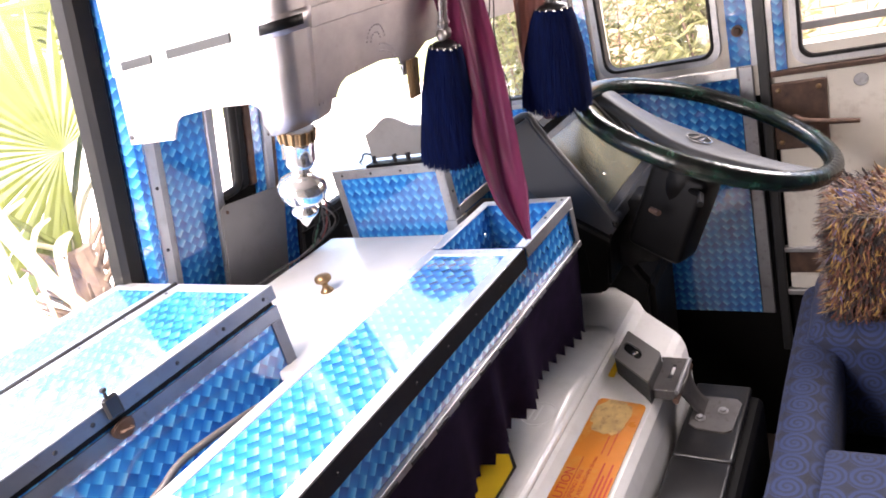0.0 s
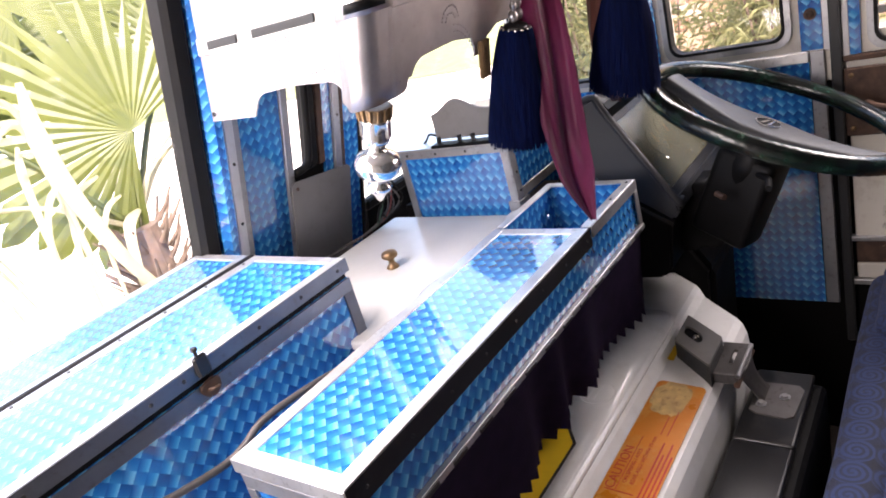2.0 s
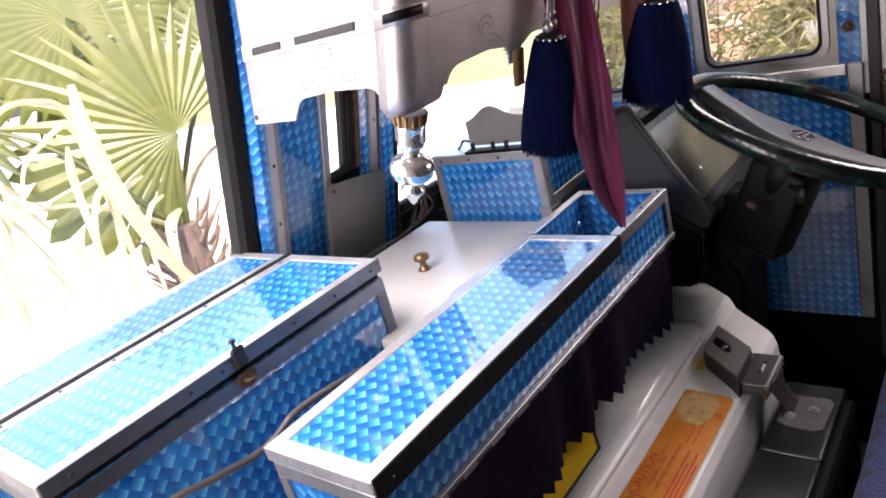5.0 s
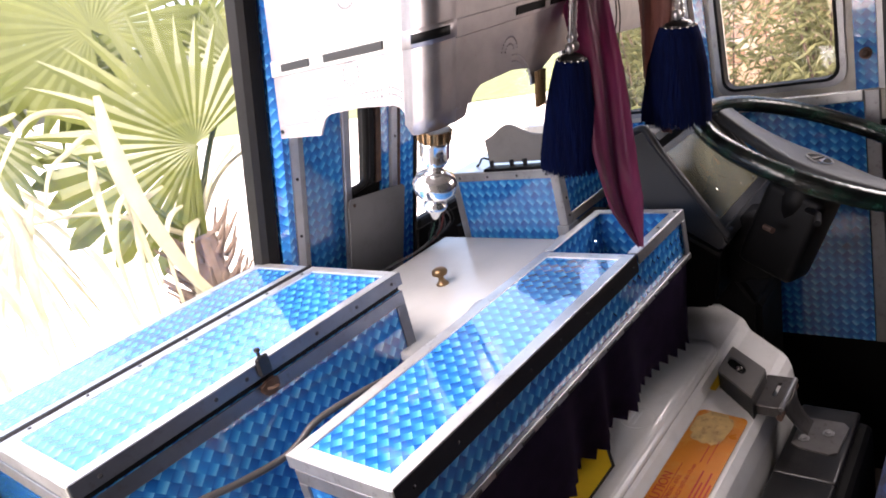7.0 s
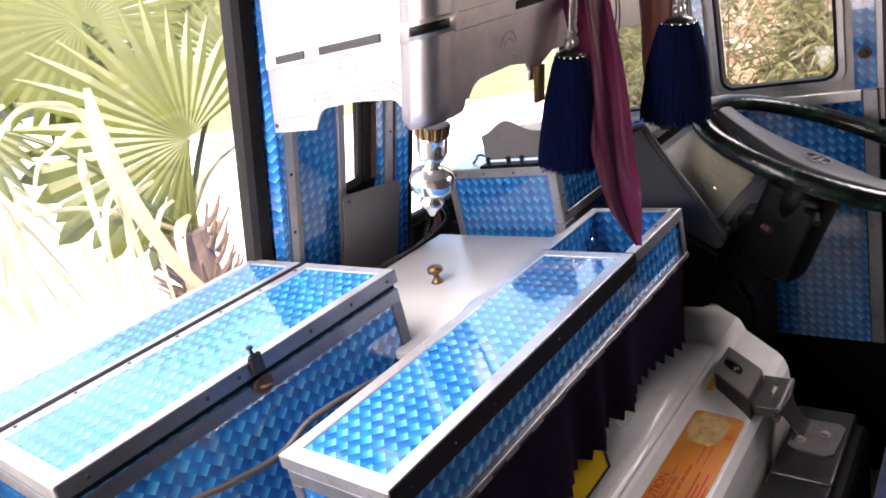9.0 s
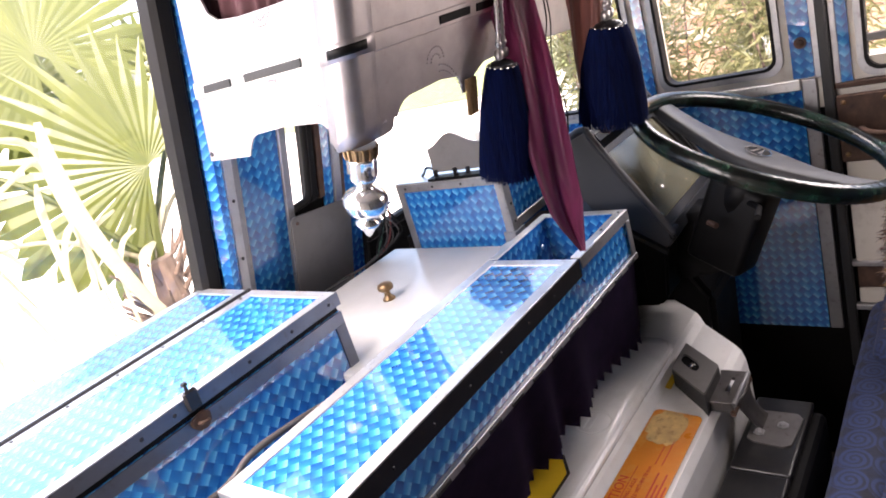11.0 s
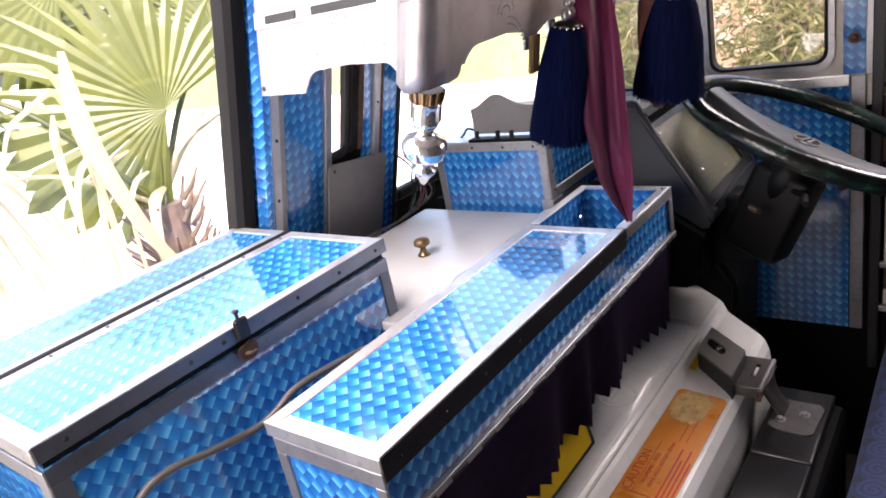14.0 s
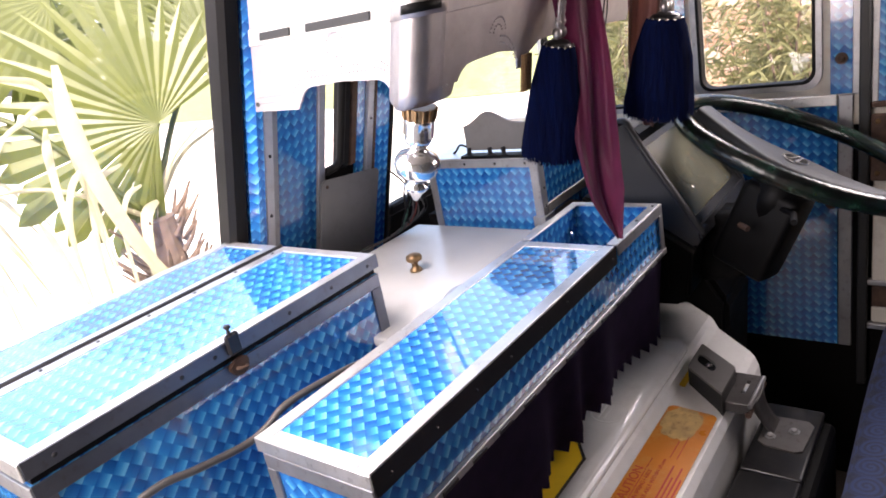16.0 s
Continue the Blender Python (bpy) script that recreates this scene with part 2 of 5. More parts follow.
kb.set(Base_Color=kb.ramp(kb.math("ADD", kb.math("MULTIPLY", kb.n("ObjectInfo").outputs["Random"], 0.7), kb.math("MULTIPLY", kb.noise(30.0), 0.3)),
                          (0.1, (0.27, 0.14, 0.09)), (0.5, (0.36, 0.23, 0.16)), (0.9, (0.45, 0.36, 0.29))), Roughness=0.85)
kb.bump(kb.noise(80.0), 0.5, 0.01)
BRICK = kb.mat


def glass(name, tint=(1, 1, 1), rough=0.0):
    k = Nodes(name)
    clear, gloss, m, weight = k.n("BsdfTransparent"), k.n("BsdfGlossy"), k.n("MixShader"), k.n("LayerWeight")
    clear.inputs[0].default_value = col(tint)
    gloss.inputs["Roughness"].default_value = rough
    k.put(k.math("ADD", k.math("MULTIPLY", k.math("POWER", weight.outputs["Facing"], 5.0), 0.6), 0.03), m.inputs[0])
    k.put(clear.outputs[0], m.inputs[1])
    k.put(gloss.outputs[0], m.inputs[2])
    k.put(m.outputs[0], k.t.nodes["Material Output"].inputs[0])
    return k.mat


GLASS = glass("window_glass", (0.96, 0.98, 0.97))
# dial window: the milky tan-green colour paints in a reflection of the outdoors
kd = Nodes("reflection_tinted_plastic")
kd.set(Base_Color=kd.ramp(kd.noise(9.0, 6.0), (0.3, (0.13, 0.13, 0.095)), (0.75, (0.30, 0.29, 0.20))), Roughness=0.14, Alpha=kd.ramp(kd.noise(14.0, 5.0), (0.3, (0.45,) * 3), (0.8, (0.75,) * 3)))
DIALGLASS = kd.mat


def patterned(name):
    """Blue upholstery with darker scrolls."""
    k = Nodes(name)
    m = k.n("Mapping")
    k.put(k.coord("UV"), m.inputs[0])
    m.inputs["Scale"].default_value = (1 / 0.052, 1 / 0.052, 1)
    v = k.n("VectorMath", operation="FRACTION")
    k.put(m.outputs[0], v.inputs[0])
    c = k.n("VectorMath", operation="SUBTRACT")
    k.put(v.outputs[0], c.inputs[0])
    c.inputs[1].default_value = (0.5, 0.5, 0)
    xy = k.n("SeparateXYZ")
    k.put(c.outputs[0], xy.inputs[0])
    rad = k.math("SQRT", k.math("ADD", k.math("POWER", xy.outputs[0], 2.0), k.math("POWER", xy.outputs[1], 2.0)))
    ang = k.math("ARCTAN2", xy.outputs[1], xy.outputs[0])
    spiral = k.math("FRACT", k.math("ADD", k.math("MULTIPLY", rad, 5.2), k.math("DIVIDE", ang, 2 * math.pi)))
    line = k.math("GREATER_THAN", spiral, 0.55)
    corner = k.math("GREATER_THAN", rad, 0.53)
    f = k.math("MAXIMUM", k.math("MULTIPLY", line, 0.75), corner)
    wear = k.noise(30.0, 5.0)
    base = k.mix(k.math("MULTIPLY", f, k.math("ADD", wear, 0.35)), col((0.010, 0.023, 0.080)), col((0.004, 0.005, 0.014)))
    k.set(Base_Color=base, Roughness=0.8, Sheen_Weight=0.03)
    k.bump(k.noise(700.0, 2.0), 0.35)
    return k.mat


FABRIC = patterned("blue_scroll_fabric")


def vinyl_wrap(name):
    k = Nodes(name)
    f = k.noise(30.0, 5.0)
    base = k.ramp(f, (0.45, (0.004, 0.005, 0.005)), (0.62, (0.006, 0.020, 0.014)), (0.80, (0.010, 0.06, 0.036)))
    k.set(Base_Color=base, Roughness=k.math("ADD", k.math("MULTIPLY", f, 0.2), 0.14), Specular_IOR_Level=0.5)
    k.bump(k.noise(60.0, 3.0), 0.10)
    return k.mat


VINYL = vinyl_wrap("dark_green_vinyl_wrap")
kf = Nodes("mottled_fur")
kf.set(Base_Color=kf.ramp(kf.math("ADD", kf.math("MULTIPLY", kf.noise(14.0, 3.0), 0.75), kf.math("MULTIPLY", kf.n("NewGeometry").outputs["Random Per Island"], 0.25)),
                          (0.40, (0.010, 0.004, 0.003)), (0.53, (0.12, 0.032, 0.014)), (0.60, (0.36, 0.22, 0.05)), (0.63, (0.08, 0.026, 0.018)), (0.72, (0.14, 0.16, 0.36))), Roughness=0.8, Sheen_Weight=0.4)
FUR = kf.mat


# ---- building helpers ----
def lay_uv(bm):
    """Flat UVs in metres, from the side that each face looks to."""
    uv = bm.loops.layers.uv.verify()
    for f in bm.faces:
        n = f.normal
        a, b = ((0, 1), (1, 2), (0, 2))[0 if abs(n.z) > 0.6 else 1 if abs(n.x) > abs(n.y) else 2]
        for l in f.loops:
            l[uv].uv = (l.vert.co[a], l.vert.co[b])


def part(name, bm, material, parent=None, label="", smooth=False):
    bm.normal_update()
    lay_uv(bm)
    me = bpy.data.meshes.new(name)
    bm.to_mesh(me)
    bm.free()
    me.materials.append(material)
    if smooth:
        for p in me.polygons:
            p.use_smooth = True
    ob = new(name, me)
    if parent is not None:
        ob.parent = parent
        ob.matrix_parent_inverse = Matrix.Translation(-Vector(parent.location))
    if label:
        ob["label"] = label
    return ob


def thing(name, at, label, category, group="", kind=""):
    ob = new(name)
    ob.location = at
    ob.empty_display_size = 0.05
    return tagged(ob, label, category, group, kind)


def box(x0, x1, y0, y1, z0, z1, bevel=0.0, seg=1, m=None, bm=None):
    bm = bm or bmesh.new()
    r = bmesh.ops.create_cube(bm, size=1.0)
    vs = r["verts"]
    for v in vs:
        v.co = ((x0 + x1) / 2 + v.co.x * (x1 - x0), (y0 + y1) / 2 + v.co.y * (y1 - y0), (z0 + z1) / 2 + v.co.z * (z1 - z0))
    if bevel:
        es = list({e for v in vs for e in v.link_edges})
        out = bmesh.ops.bevel(bm, geom=es, offset=bevel, segments=seg, affect="EDGES", profile=0.6)
        vs = list({v for f in out["faces"] for v in f.verts} | {v for v in vs if v.is_valid})
    if m is not None:
        bmesh.ops.transform(bm, matrix=m, verts=vs)
    return bm


def prism(outline, depth, axis="x", start=0.0, bevel=0.0):
    """An outline in the plane across an axis, drawn out along it. x: (y, z), y: (x, z), z: (x, y)."""
    bm = bmesh.new()

    def at(p, d):
        return {"x": (d, p[0], p[1]), "y": (p[0], d, p[1]), "z": (p[0], p[1], d)}[axis]

    a = [bm.verts.new(at(p, start)) for p in outline]
    b = [bm.verts.new(at(p, start + depth)) for p in outline]
    bm.faces.new(a)
    bm.faces.new(b[::-1])
    for i in range(len(a)):
        j = (i + 1) % len(a)
        bm.faces.new((a[i], b[i], b[j], a[j]))
    bmesh.ops.recalc_face_normals(bm, faces=bm.faces)
    if bevel:
        bmesh.ops.bevel(bm, geom=list(bm.edges), offset=bevel, segments=2, affect="EDGES")
    return bm


def ring_plate(outer, inner, depth, axis, start):
    """A flat frame between two outlines with the same number of points."""
    bm = bmesh.new()

    def at(p, d):
        return {"x": (d, p[0], p[1]), "y": (p[0], d, p[1]), "z": (p[0], p[1], d)}[axis]

    n = len(outer)
    rows = [[bm.verts.new(at(p, d)) for p in o] for o, d in ((outer, start), (outer, start + depth), (inner, start + depth), (inner, start))]
    for r in range(4):
        for i in range(n):
            j = (i + 1) % n
            bm.faces.new((rows[r][i], rows[r][j], rows[(r + 1) % 4][j], rows[(r + 1) % 4][i]))
    bmesh.ops.recalc_face_normals(bm, faces=bm.faces)
    return bm


def rounded(x0, x1, y0, y1, r, n=6):
    out = []
    for cx, cy, a in ((x1 - r, y1 - r, 0), (x0 + r, y1 - r, 90), (x0 + r, y0 + r, 180), (x1 - r, y0 + r, 270)):
        for i in range(n + 1):
            t = radians(a + 90 * i / n)
            out.append((cx + r * math.cos(t), cy + r * math.sin(t)))
    return out


def lathe(profile, segs=28, m=None):
    """Turned round z: (radius, height) pairs."""
    bm = bmesh.new()
    rings = []
    for r, z in profile:
        rings.append([bm.verts.new((max(r, 1e-4) * math.cos(2 * math.pi * i / segs), max(r, 1e-4) * math.sin(2 * math.pi * i / segs), z)) for i in range(segs)])
    for a, b in zip(rings, rings[1:]):
        for i in range(segs):
            bm.faces.new((a[i], a[(i + 1) % segs], b[(i + 1) % segs], b[i]))
    bm.faces.new(rings[0][::-1])
    bm.faces.new(rings[-1])
    bmesh.ops.recalc_face_normals(bm, faces=bm.faces)
    if m is not None:
        bmesh.ops.transform(bm, matrix=m, verts=bm.verts)
    return bm


def tube(points, radius, segs=10, bm=None, taper=None):
    """A round bar along points."""
    bm = bm or bmesh.new()
    pts = [Vector(p) for p in points]
    rings = []
    for i, p in enumerate(pts):
        d = (pts[min(i + 1, len(pts) - 1)] - pts[max(i - 1, 0)]).normalized()
        a = d.cross(Vector((0.31, 0.17, 0.93))).normalized()
        b = d.cross(a)
        r = radius * (1 if taper is None else 1 + (taper - 1) * i / (len(pts) - 1))
        rings.append([bm.verts.new(p + r * (a * math.cos(2 * math.pi * k / segs) + b * math.sin(2 * math.pi * k / segs))) for k in range(segs)])
    for a, b in zip(rings, rings[1:]):
        for k in range(segs):
            bm.faces.new((a[k], a[(k + 1) % segs], b[(k + 1) % segs], b[k]))
    bm.faces.new(rings[0][::-1])
    bm.faces.new(rings[-1])
    return bm


def smooth_path(points, n=8):
    """Points on a smooth line through the given ones."""
    p = [Vector(q) for q in points]
    p = [2 * p[0] - p[1]] + p + [2 * p[-1] - p[-2]]
    out = []
    for i in range(1, len(p) - 2):
        for k in range(n):
            t = k / n
            out.append(0.5 * (2 * p[i] + (p[i + 1] - p[i - 1]) * t + (2 * p[i - 1] - 5 * p[i] + 4 * p[i + 1] - p[i + 2]) * t * t + (3 * p[i] - p[i - 1] - 3 * p[i + 1] + p[i + 2]) * t ** 3))
    return out + [p[-2]]


def shear(bm, z0, k=RAKE):
    """Lean a mesh back with the windscreen."""
    for v in bm.verts:
        v.co.y -= k * (v.co.z - z0)
    return bm


def screw(parent, at, normal="z", r=0.0035, material=None):
    turn = {"z": pose(0, 0, 0), "-y": pose(0, 0, 0, 90), "-x": pose(0, 0, 0, 0, -90)}[normal]
    return part("screw", lathe([(r, 0), (r, r * 0.25), (r * 0.6, r * 0.55), (0.0005, r * 0.6)], 8, Matrix.Translation(at) @ turn), material or STEEL_DARK, parent)


# ---- the ground and the cab's shell ----
def structure(ob, label="", category=""):
    return tagged(ob, label, category, "", "structure")


bm = bmesh.new()
bmesh.ops.create_grid(bm, x_segments=60, y_segments=60, size=150)
for v in bm.verts:
    v.co.z = GROUND + 0.03 * noise.noise(v.co * 0.4)
structure(part("ground", bm, SAND), "pale sunlit concrete and sand ground", "ground")
structure(part("floor", box(PX, WX, -1.25, 0.62, -0.06, 0.0), FLOOR), "dark worn rubber cab floor", "floor")
structure(part("ceiling", box(PX - 0.05, WX + 0.05, -1.3, 0.44, 2.0, 2.06), ROOFLINE), "pale padded roof lining", "ceiling")
structure(part("wall_back", box(PX, WX, -1.30, -1.25, -0.06, 2.0), DARKWALL), "dark padded rear cab wall", "wall")
structure(part("wall_front", box(PX, WX, 0.62, 0.70, -0.06, H - 0.36), DARKWALL), "dark front bulkhead under the windscreen", "wall")
# the passenger's side: a door with its window down
for z0, z1, y0, y1 in ((-0.06, H + 0.02, -1.25, 0.62), (H + 0.78, 2.0, -1.25, 0.5), (H + 0.02, H + 0.78, -1.25, 0.0), (H + 0.02, H + 0.78, 0.46, 0.60)):
    structure(part("wall_passenger", box(PX - 0.05, PX, y0, y1, z0, z1), CREAM), "cream painted passenger side with an open window", "wall")


def wall_with_holes(name, x0, x1, ys, zs, holes, material, label):
    """A side wall laid out on a grid of stretches, leaving out the ones that are openings."""
    for i in range(len(ys) - 1):
        for j in range(len(zs) - 1):
            if (i, j) not in holes:
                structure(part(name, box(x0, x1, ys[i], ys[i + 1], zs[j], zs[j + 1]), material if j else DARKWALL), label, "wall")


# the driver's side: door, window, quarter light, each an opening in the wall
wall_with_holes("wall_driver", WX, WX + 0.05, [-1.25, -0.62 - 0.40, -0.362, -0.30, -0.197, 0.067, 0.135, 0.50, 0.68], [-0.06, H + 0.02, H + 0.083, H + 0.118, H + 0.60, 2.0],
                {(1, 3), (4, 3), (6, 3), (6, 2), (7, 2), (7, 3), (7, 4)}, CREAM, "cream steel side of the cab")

# header over the windscreen and its two corner posts
hz = H + 0.95
structure(part("wall_header", box(PX, WX, screen_y(hz) - 0.02, screen_y(hz) + 0.04, hz, 2.0), CREAM), "steel header over the windscreen", "wall")


def screen_box(x0, x1, z0, z1, d0, d1, bevel=0.0):
    """A slab in the windscreen's slanting plane, d metres in front of or behind it."""
    return shear(box(x0, x1, screen_y(z0) + d0, screen_y(z0) + d1, z0, z1, bevel), z0)


def window_pane(name, bm, parent):
    ob = part(name, bm, GLASS, parent)
    ob.visible_shadow = False
    return ob


win = structure(thing("window_1", (-0.15, 0.62, H + 0.1), "large passenger side windscreen in black rubber", "windscreen"))
window_pane("pane", screen_box(PX + 0.02, 0.345, H + 0.06, hz, 0.012, 0.018), win)


def lean_in(bm):
    """Slant an upright towards the driver's side as it rises."""
    for v in bm.verts:
        v.co.x += 0.055 * (v.co.z - H - 0.20)
    return bm


part("gasket", lean_in(screen_box(0.340, 0.386, H + 0.0, hz, -0.020, 0.03, 0.010)), RUBBER, win, "black rubber windscreen gasket")
part("lower_gasket", screen_box(PX, 0.336, H + 0.04, H + 0.075, -0.004, 0.03, 0.006), RUBBER, win)
part("side_gasket", screen_box(PX, PX + 0.03, H + 0.075, hz, -0.01, 0.03, 0.006), RUBBER, win)
win = structure(thing("window_2", (1.1, 0.62, H + 0.1), "driver side windscreen of the cab", "windscreen"))
window_pane("pane", screen_box(0.838, WX, H + 0.0, hz, 0.012, 0.018), win)
part("lower_gasket", screen_box(0.838, WX, H - 0.03, H + 0.0, -0.004, 0.03, 0.006), RUBBER, win)

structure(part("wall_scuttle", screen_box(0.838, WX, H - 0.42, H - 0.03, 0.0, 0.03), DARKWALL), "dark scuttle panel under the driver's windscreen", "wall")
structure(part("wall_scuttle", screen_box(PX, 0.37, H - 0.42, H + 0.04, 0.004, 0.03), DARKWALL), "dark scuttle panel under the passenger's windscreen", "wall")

# unseen dark fillers behind and beside the instruments, added to shade the driver's cladding
structure(part("wall_dashboard", prism([(0.23, H - 0.30), (0.60, H - 0.30), (0.60, H - 0.04), (0.23, H - 0.02)], 0.50, "x", 0.893), DARKWALL), "added dark filler under the driver's windscreen, blocks light", "dashboard")
structure(part("wall_dashboard", prism([(-0.015, H - 0.13), (-0.005, H - 0.27), (0.23, H - 0.30), (0.23, H - 0.02), (0.10, H - 0.05)], 0.062, "x", 1.331), DARKWALL), "added dark filler against the cab side, blocks light", "dashboard")

# the broad centre panel between the two windscreens
mid = structure(thing("wall_centre", (0.58, 0.64, H), "centre windscreen panel clad in blue woven laminate", "wall panel"))
zb = H - 0.42


def upright(name, x0, x1, d, material, bevel=0.0, label="", low=zb):
    """A strip or panel of the centre post, leaning like its neighbours."""
    return part(name, lean_in(screen_box(x0, x1, low, hz, d, 0.03, bevel)), material, mid, label)


upright("padded_strip", 0.387, 0.429, -0.030, WEAVE_PAD_LIT, 0.013, "padded blue woven strip")
upright("trim_strip", 0.430, 0.452, -0.016, ALU_PALE, 0.002, "bright aluminium strip")
upright("trim_strip", 0.453, 0.473, -0.006, ALU_DULL, 0.002)
upright("panel", 0.474, 0.584, 0.0, WEAVE, 0.0, "blue woven laminate panel")
upright("trim_strip", 0.585, 0.606, -0.006, ALU_DULL, 0.002)
part("panel", lean_in(screen_box(0.607, 0.706, zb, H + 0.150, 0.004, 0.03)), DARKWALL, mid)
upright("rubber_post", 0.657, 0.690, -0.004, RUBBER, 0.008, "black rubber post", H + 0.150)
upright("edge_board", 0.691, 0.709, -0.002, RUST, 0.002, "bare brown edge board", H + 0.150)
# the slit's rubber turns round its lower corner
turn_pts = [Vector((0.610, screen_y(H + 0.158) - 0.002, H + 0.158))] + [Vector((0.633 + 0.022 * math.cos(radians(a)), screen_y(H + 0.182 + 0.022 * math.sin(radians(a))) - 0.002, H + 0.182 + 0.022 * math.sin(radians(a)))) for a in range(-90, 1, 15)]
turn_pts += [Vector((0.657, screen_y(H + z) - 0.002, H + z)) for z in (0.25, 0.35, 0.5)]
part("slit_gasket", lean_in(tube(turn_pts, 0.009, 8)), RUBBER, mid, "black rubber round the narrow slit", True)
upright("panel", 0.710, 0.737, 0.0, WEAVE)
upright("trim_strip", 0.738, 0.760, -0.008, ALU_DULL, 0.002)
upright("trim_strip", 0.761, 0.775, -0.004, RUST, 0.002, "bare brown strip")
upright("panel", 0.776, 0.826, 0.0, WEAVE)
upright("edge_strip", 0.827, 0.838, -0.005, RUBBER, 0.002)
for z in (H + 0.12, H + 0.24, H + 0.36, H + 0.48):
    screw(mid, (0.441 + 0.055 * (z - H - 0.2), screen_y(z) - 0.017, z), "-y")
    screw(mid, (0.749 + 0.055 * (z - H - 0.2), screen_y(z) - 0.009, z), "-y", 0.003, RUST)
grey = thing("cover_plate", (0.69, 0.60, H - 0.05), "bent grey sheet metal plate over wiring, on the centre panel", "cover plate")
out = [(0.552, H - 0.20), (0.728, H - 0.20), (0.756, H + 0.118), (0.747, H + 0.126), (0.70, H + 0.133), (0.62, H + 0.143), (0.578, H + 0.149), (0.567, H + 0.141)]
part("plate", shear(prism(out, 0.004, "y", screen_y(H - 0.20) - 0.030, 0.001), H - 0.20), MIDGREY, grey)
screw(grey, (0.583, screen_y(H + 0.132) - 0.031, H + 0.132), "-y", 0.004, RUST)


# ---- dashboard boxes ----
def frame_strips(parent, x0, x1, y0, y1, z, w, material, t=0.003, ends=(1, 1, 1, 1)):
    """Four flat strips round the top of a lid: front, back, near end, far end."""
    if ends[0]:
        part("trim_strip", box(x0, x1, y0, y0 + w, z, z + t, 0.0008), material, parent)
    if ends[1]:
        part("trim_strip", box(x0, x1, y1 - w, y1, z, z + t, 0.0008), material, parent)
    if ends[2]:
        part("trim_strip", box(x0, x0 + w, y0 + w, y1 - w, z, z + t, 0.0008), material, parent)
    if ends[3]:
        part("trim_strip", box(x1 - w, x1, y0 + w, y1 - w, z, z + t, 0.0008), material, parent)


def face_frame(parent, x0, x1, z0, z1, y, w, material, d=0.003):
    """Strips round a face that looks back along y."""
    part("trim_strip", box(x0, x1, y - d, y, z1 - w, z1, 0.0008), material, parent)
    part("trim_strip", box(x0, x0 + w, y - d, y, z0, z1 - w, 0.0008), material, parent)
    part("trim_strip", box(x1 - w, x1, y - d, y, z0, z1 - w, 0.0008), material, parent)


def passenger_box():
    b = thing("dashboard_box", (0.06, 0.45, H - 0.5), "blue woven laminate dashboard box with aluminium trim, lid closed", "box", "dashboard boxes")
    x0, x1, y0, y1 = -0.224, 0.343, 0.262, 0.640
    t = H + 0.1
    part("body", box(x0 + 0.004, x1 - 0.004, y0 + 0.004, y1, H - 0.50, t - 0.032), WEAVE, b)
    # black fill stands for the shade in the gap below the lid
    part("gap_liner", box(x0 + 0.006, x1 - 0.006, y0 + 0.005, y1, t - 0.0325, t - 0.0185), BLACK, b)
    face_frame(b, x0 + 0.002, x1 - 0.002, H - 0.50, t - 0.033, y0 + 0.004, 0.022, ALU_SHADED)
    part("corner_strip", box(x0, x0 + 0.004, y0 + 0.001, y0 + 0.026, H - 0.5, t - 0.033, 0.0008), ALU_DULL, b)
    part("end_strip", box(x0, x0 + 0.004, y0 + 0.026, y1, t - 0.057, t - 0.033, 0.0008), ALU_DULL, b)
    lid = part("lid", box(x0 + 0.003, x1 - 0.003, y0 + 0.003, 0.482, t - 0.019, t - 0.002), WEAVE, b)
    frame_strips(lid, x0, x1, y0, 0.484, t - 0.003, 0.020, ALU)
    part("skirt", box(x0, x1, y0 - 0.003, y0, t - 0.022, t + 0.0005, 0.001), ALU_SHADED, lid, "aluminium front edge in a blue-grey shade tone")
    part("skirt", box(x0 - 0.003, x0, y0 - 0.003, 0.484, t - 0.022, t + 0.0005, 0.001), ALU, lid)
    part("hinge", tube([(x0, 0.4905, t - 0.0005), (x1, 0.4905, t - 0.0005)], 0.0042, 8), STEEL_DARK, b, "dark piano hinge")
    part("shelf", box(x0 + 0.003, x1 - 0.003, 0.496, y1, t - 0.019, t - 0.002), WEAVE, b)
    frame_strips(b, x0, x1, 0.497, y1 + 0.01, t - 0.003, 0.020, ALU, 0.003, (1, 1, 1, 1))
    for i in range(7):
        screw(lid, (x0 + 0.04 + i * 0.082, 0.474, t + 0.0004), "z", 0.003)
    for x in (-0.19, -0.03, 0.02, 0.15, 0.235, 0.318):
        screw(lid, (x, y0 - 0.003, t - 0.011), "-y", 0.0032)
    hasp = part("hasp", box(0.038, 0.060, y0 - 0.010, y0 - 0.003, t - 0.020, t + 0.010, 0.003), STEEL_DARK, b, "dark steel hasp")
    part("hasp_knob", lathe([(0.003, 0), (0.0025, 0.01), (0.005, 0.012), (0.004, 0.016)], 10, pose(0.047, y0 - 0.006, t + 0.006)), STEEL_DARK, hasp)
    part("staple", prism([(0.034, t - 0.034), (0.042, t - 0.029), (0.058, t - 0.027), (0.066, t - 0.033), (0.064, t - 0.046), (0.054, t - 0.053), (0.041, t - 0.050), (0.035, t - 0.042)], 0.006, "y", y0 - 0.006, 0.0015), RUST, b, "rusted steel staple plate")
    part("staple_loop", tube(smooth_path([(0.044, y0 - 0.004, t - 0.040), (0.046, y0 - 0.014, t - 0.038), (0.055, y0 - 0.014, t - 0.040), (0.058, y0 - 0.004, t - 0.043)], 4), 0.0025, 6), RUST, b)
    return b


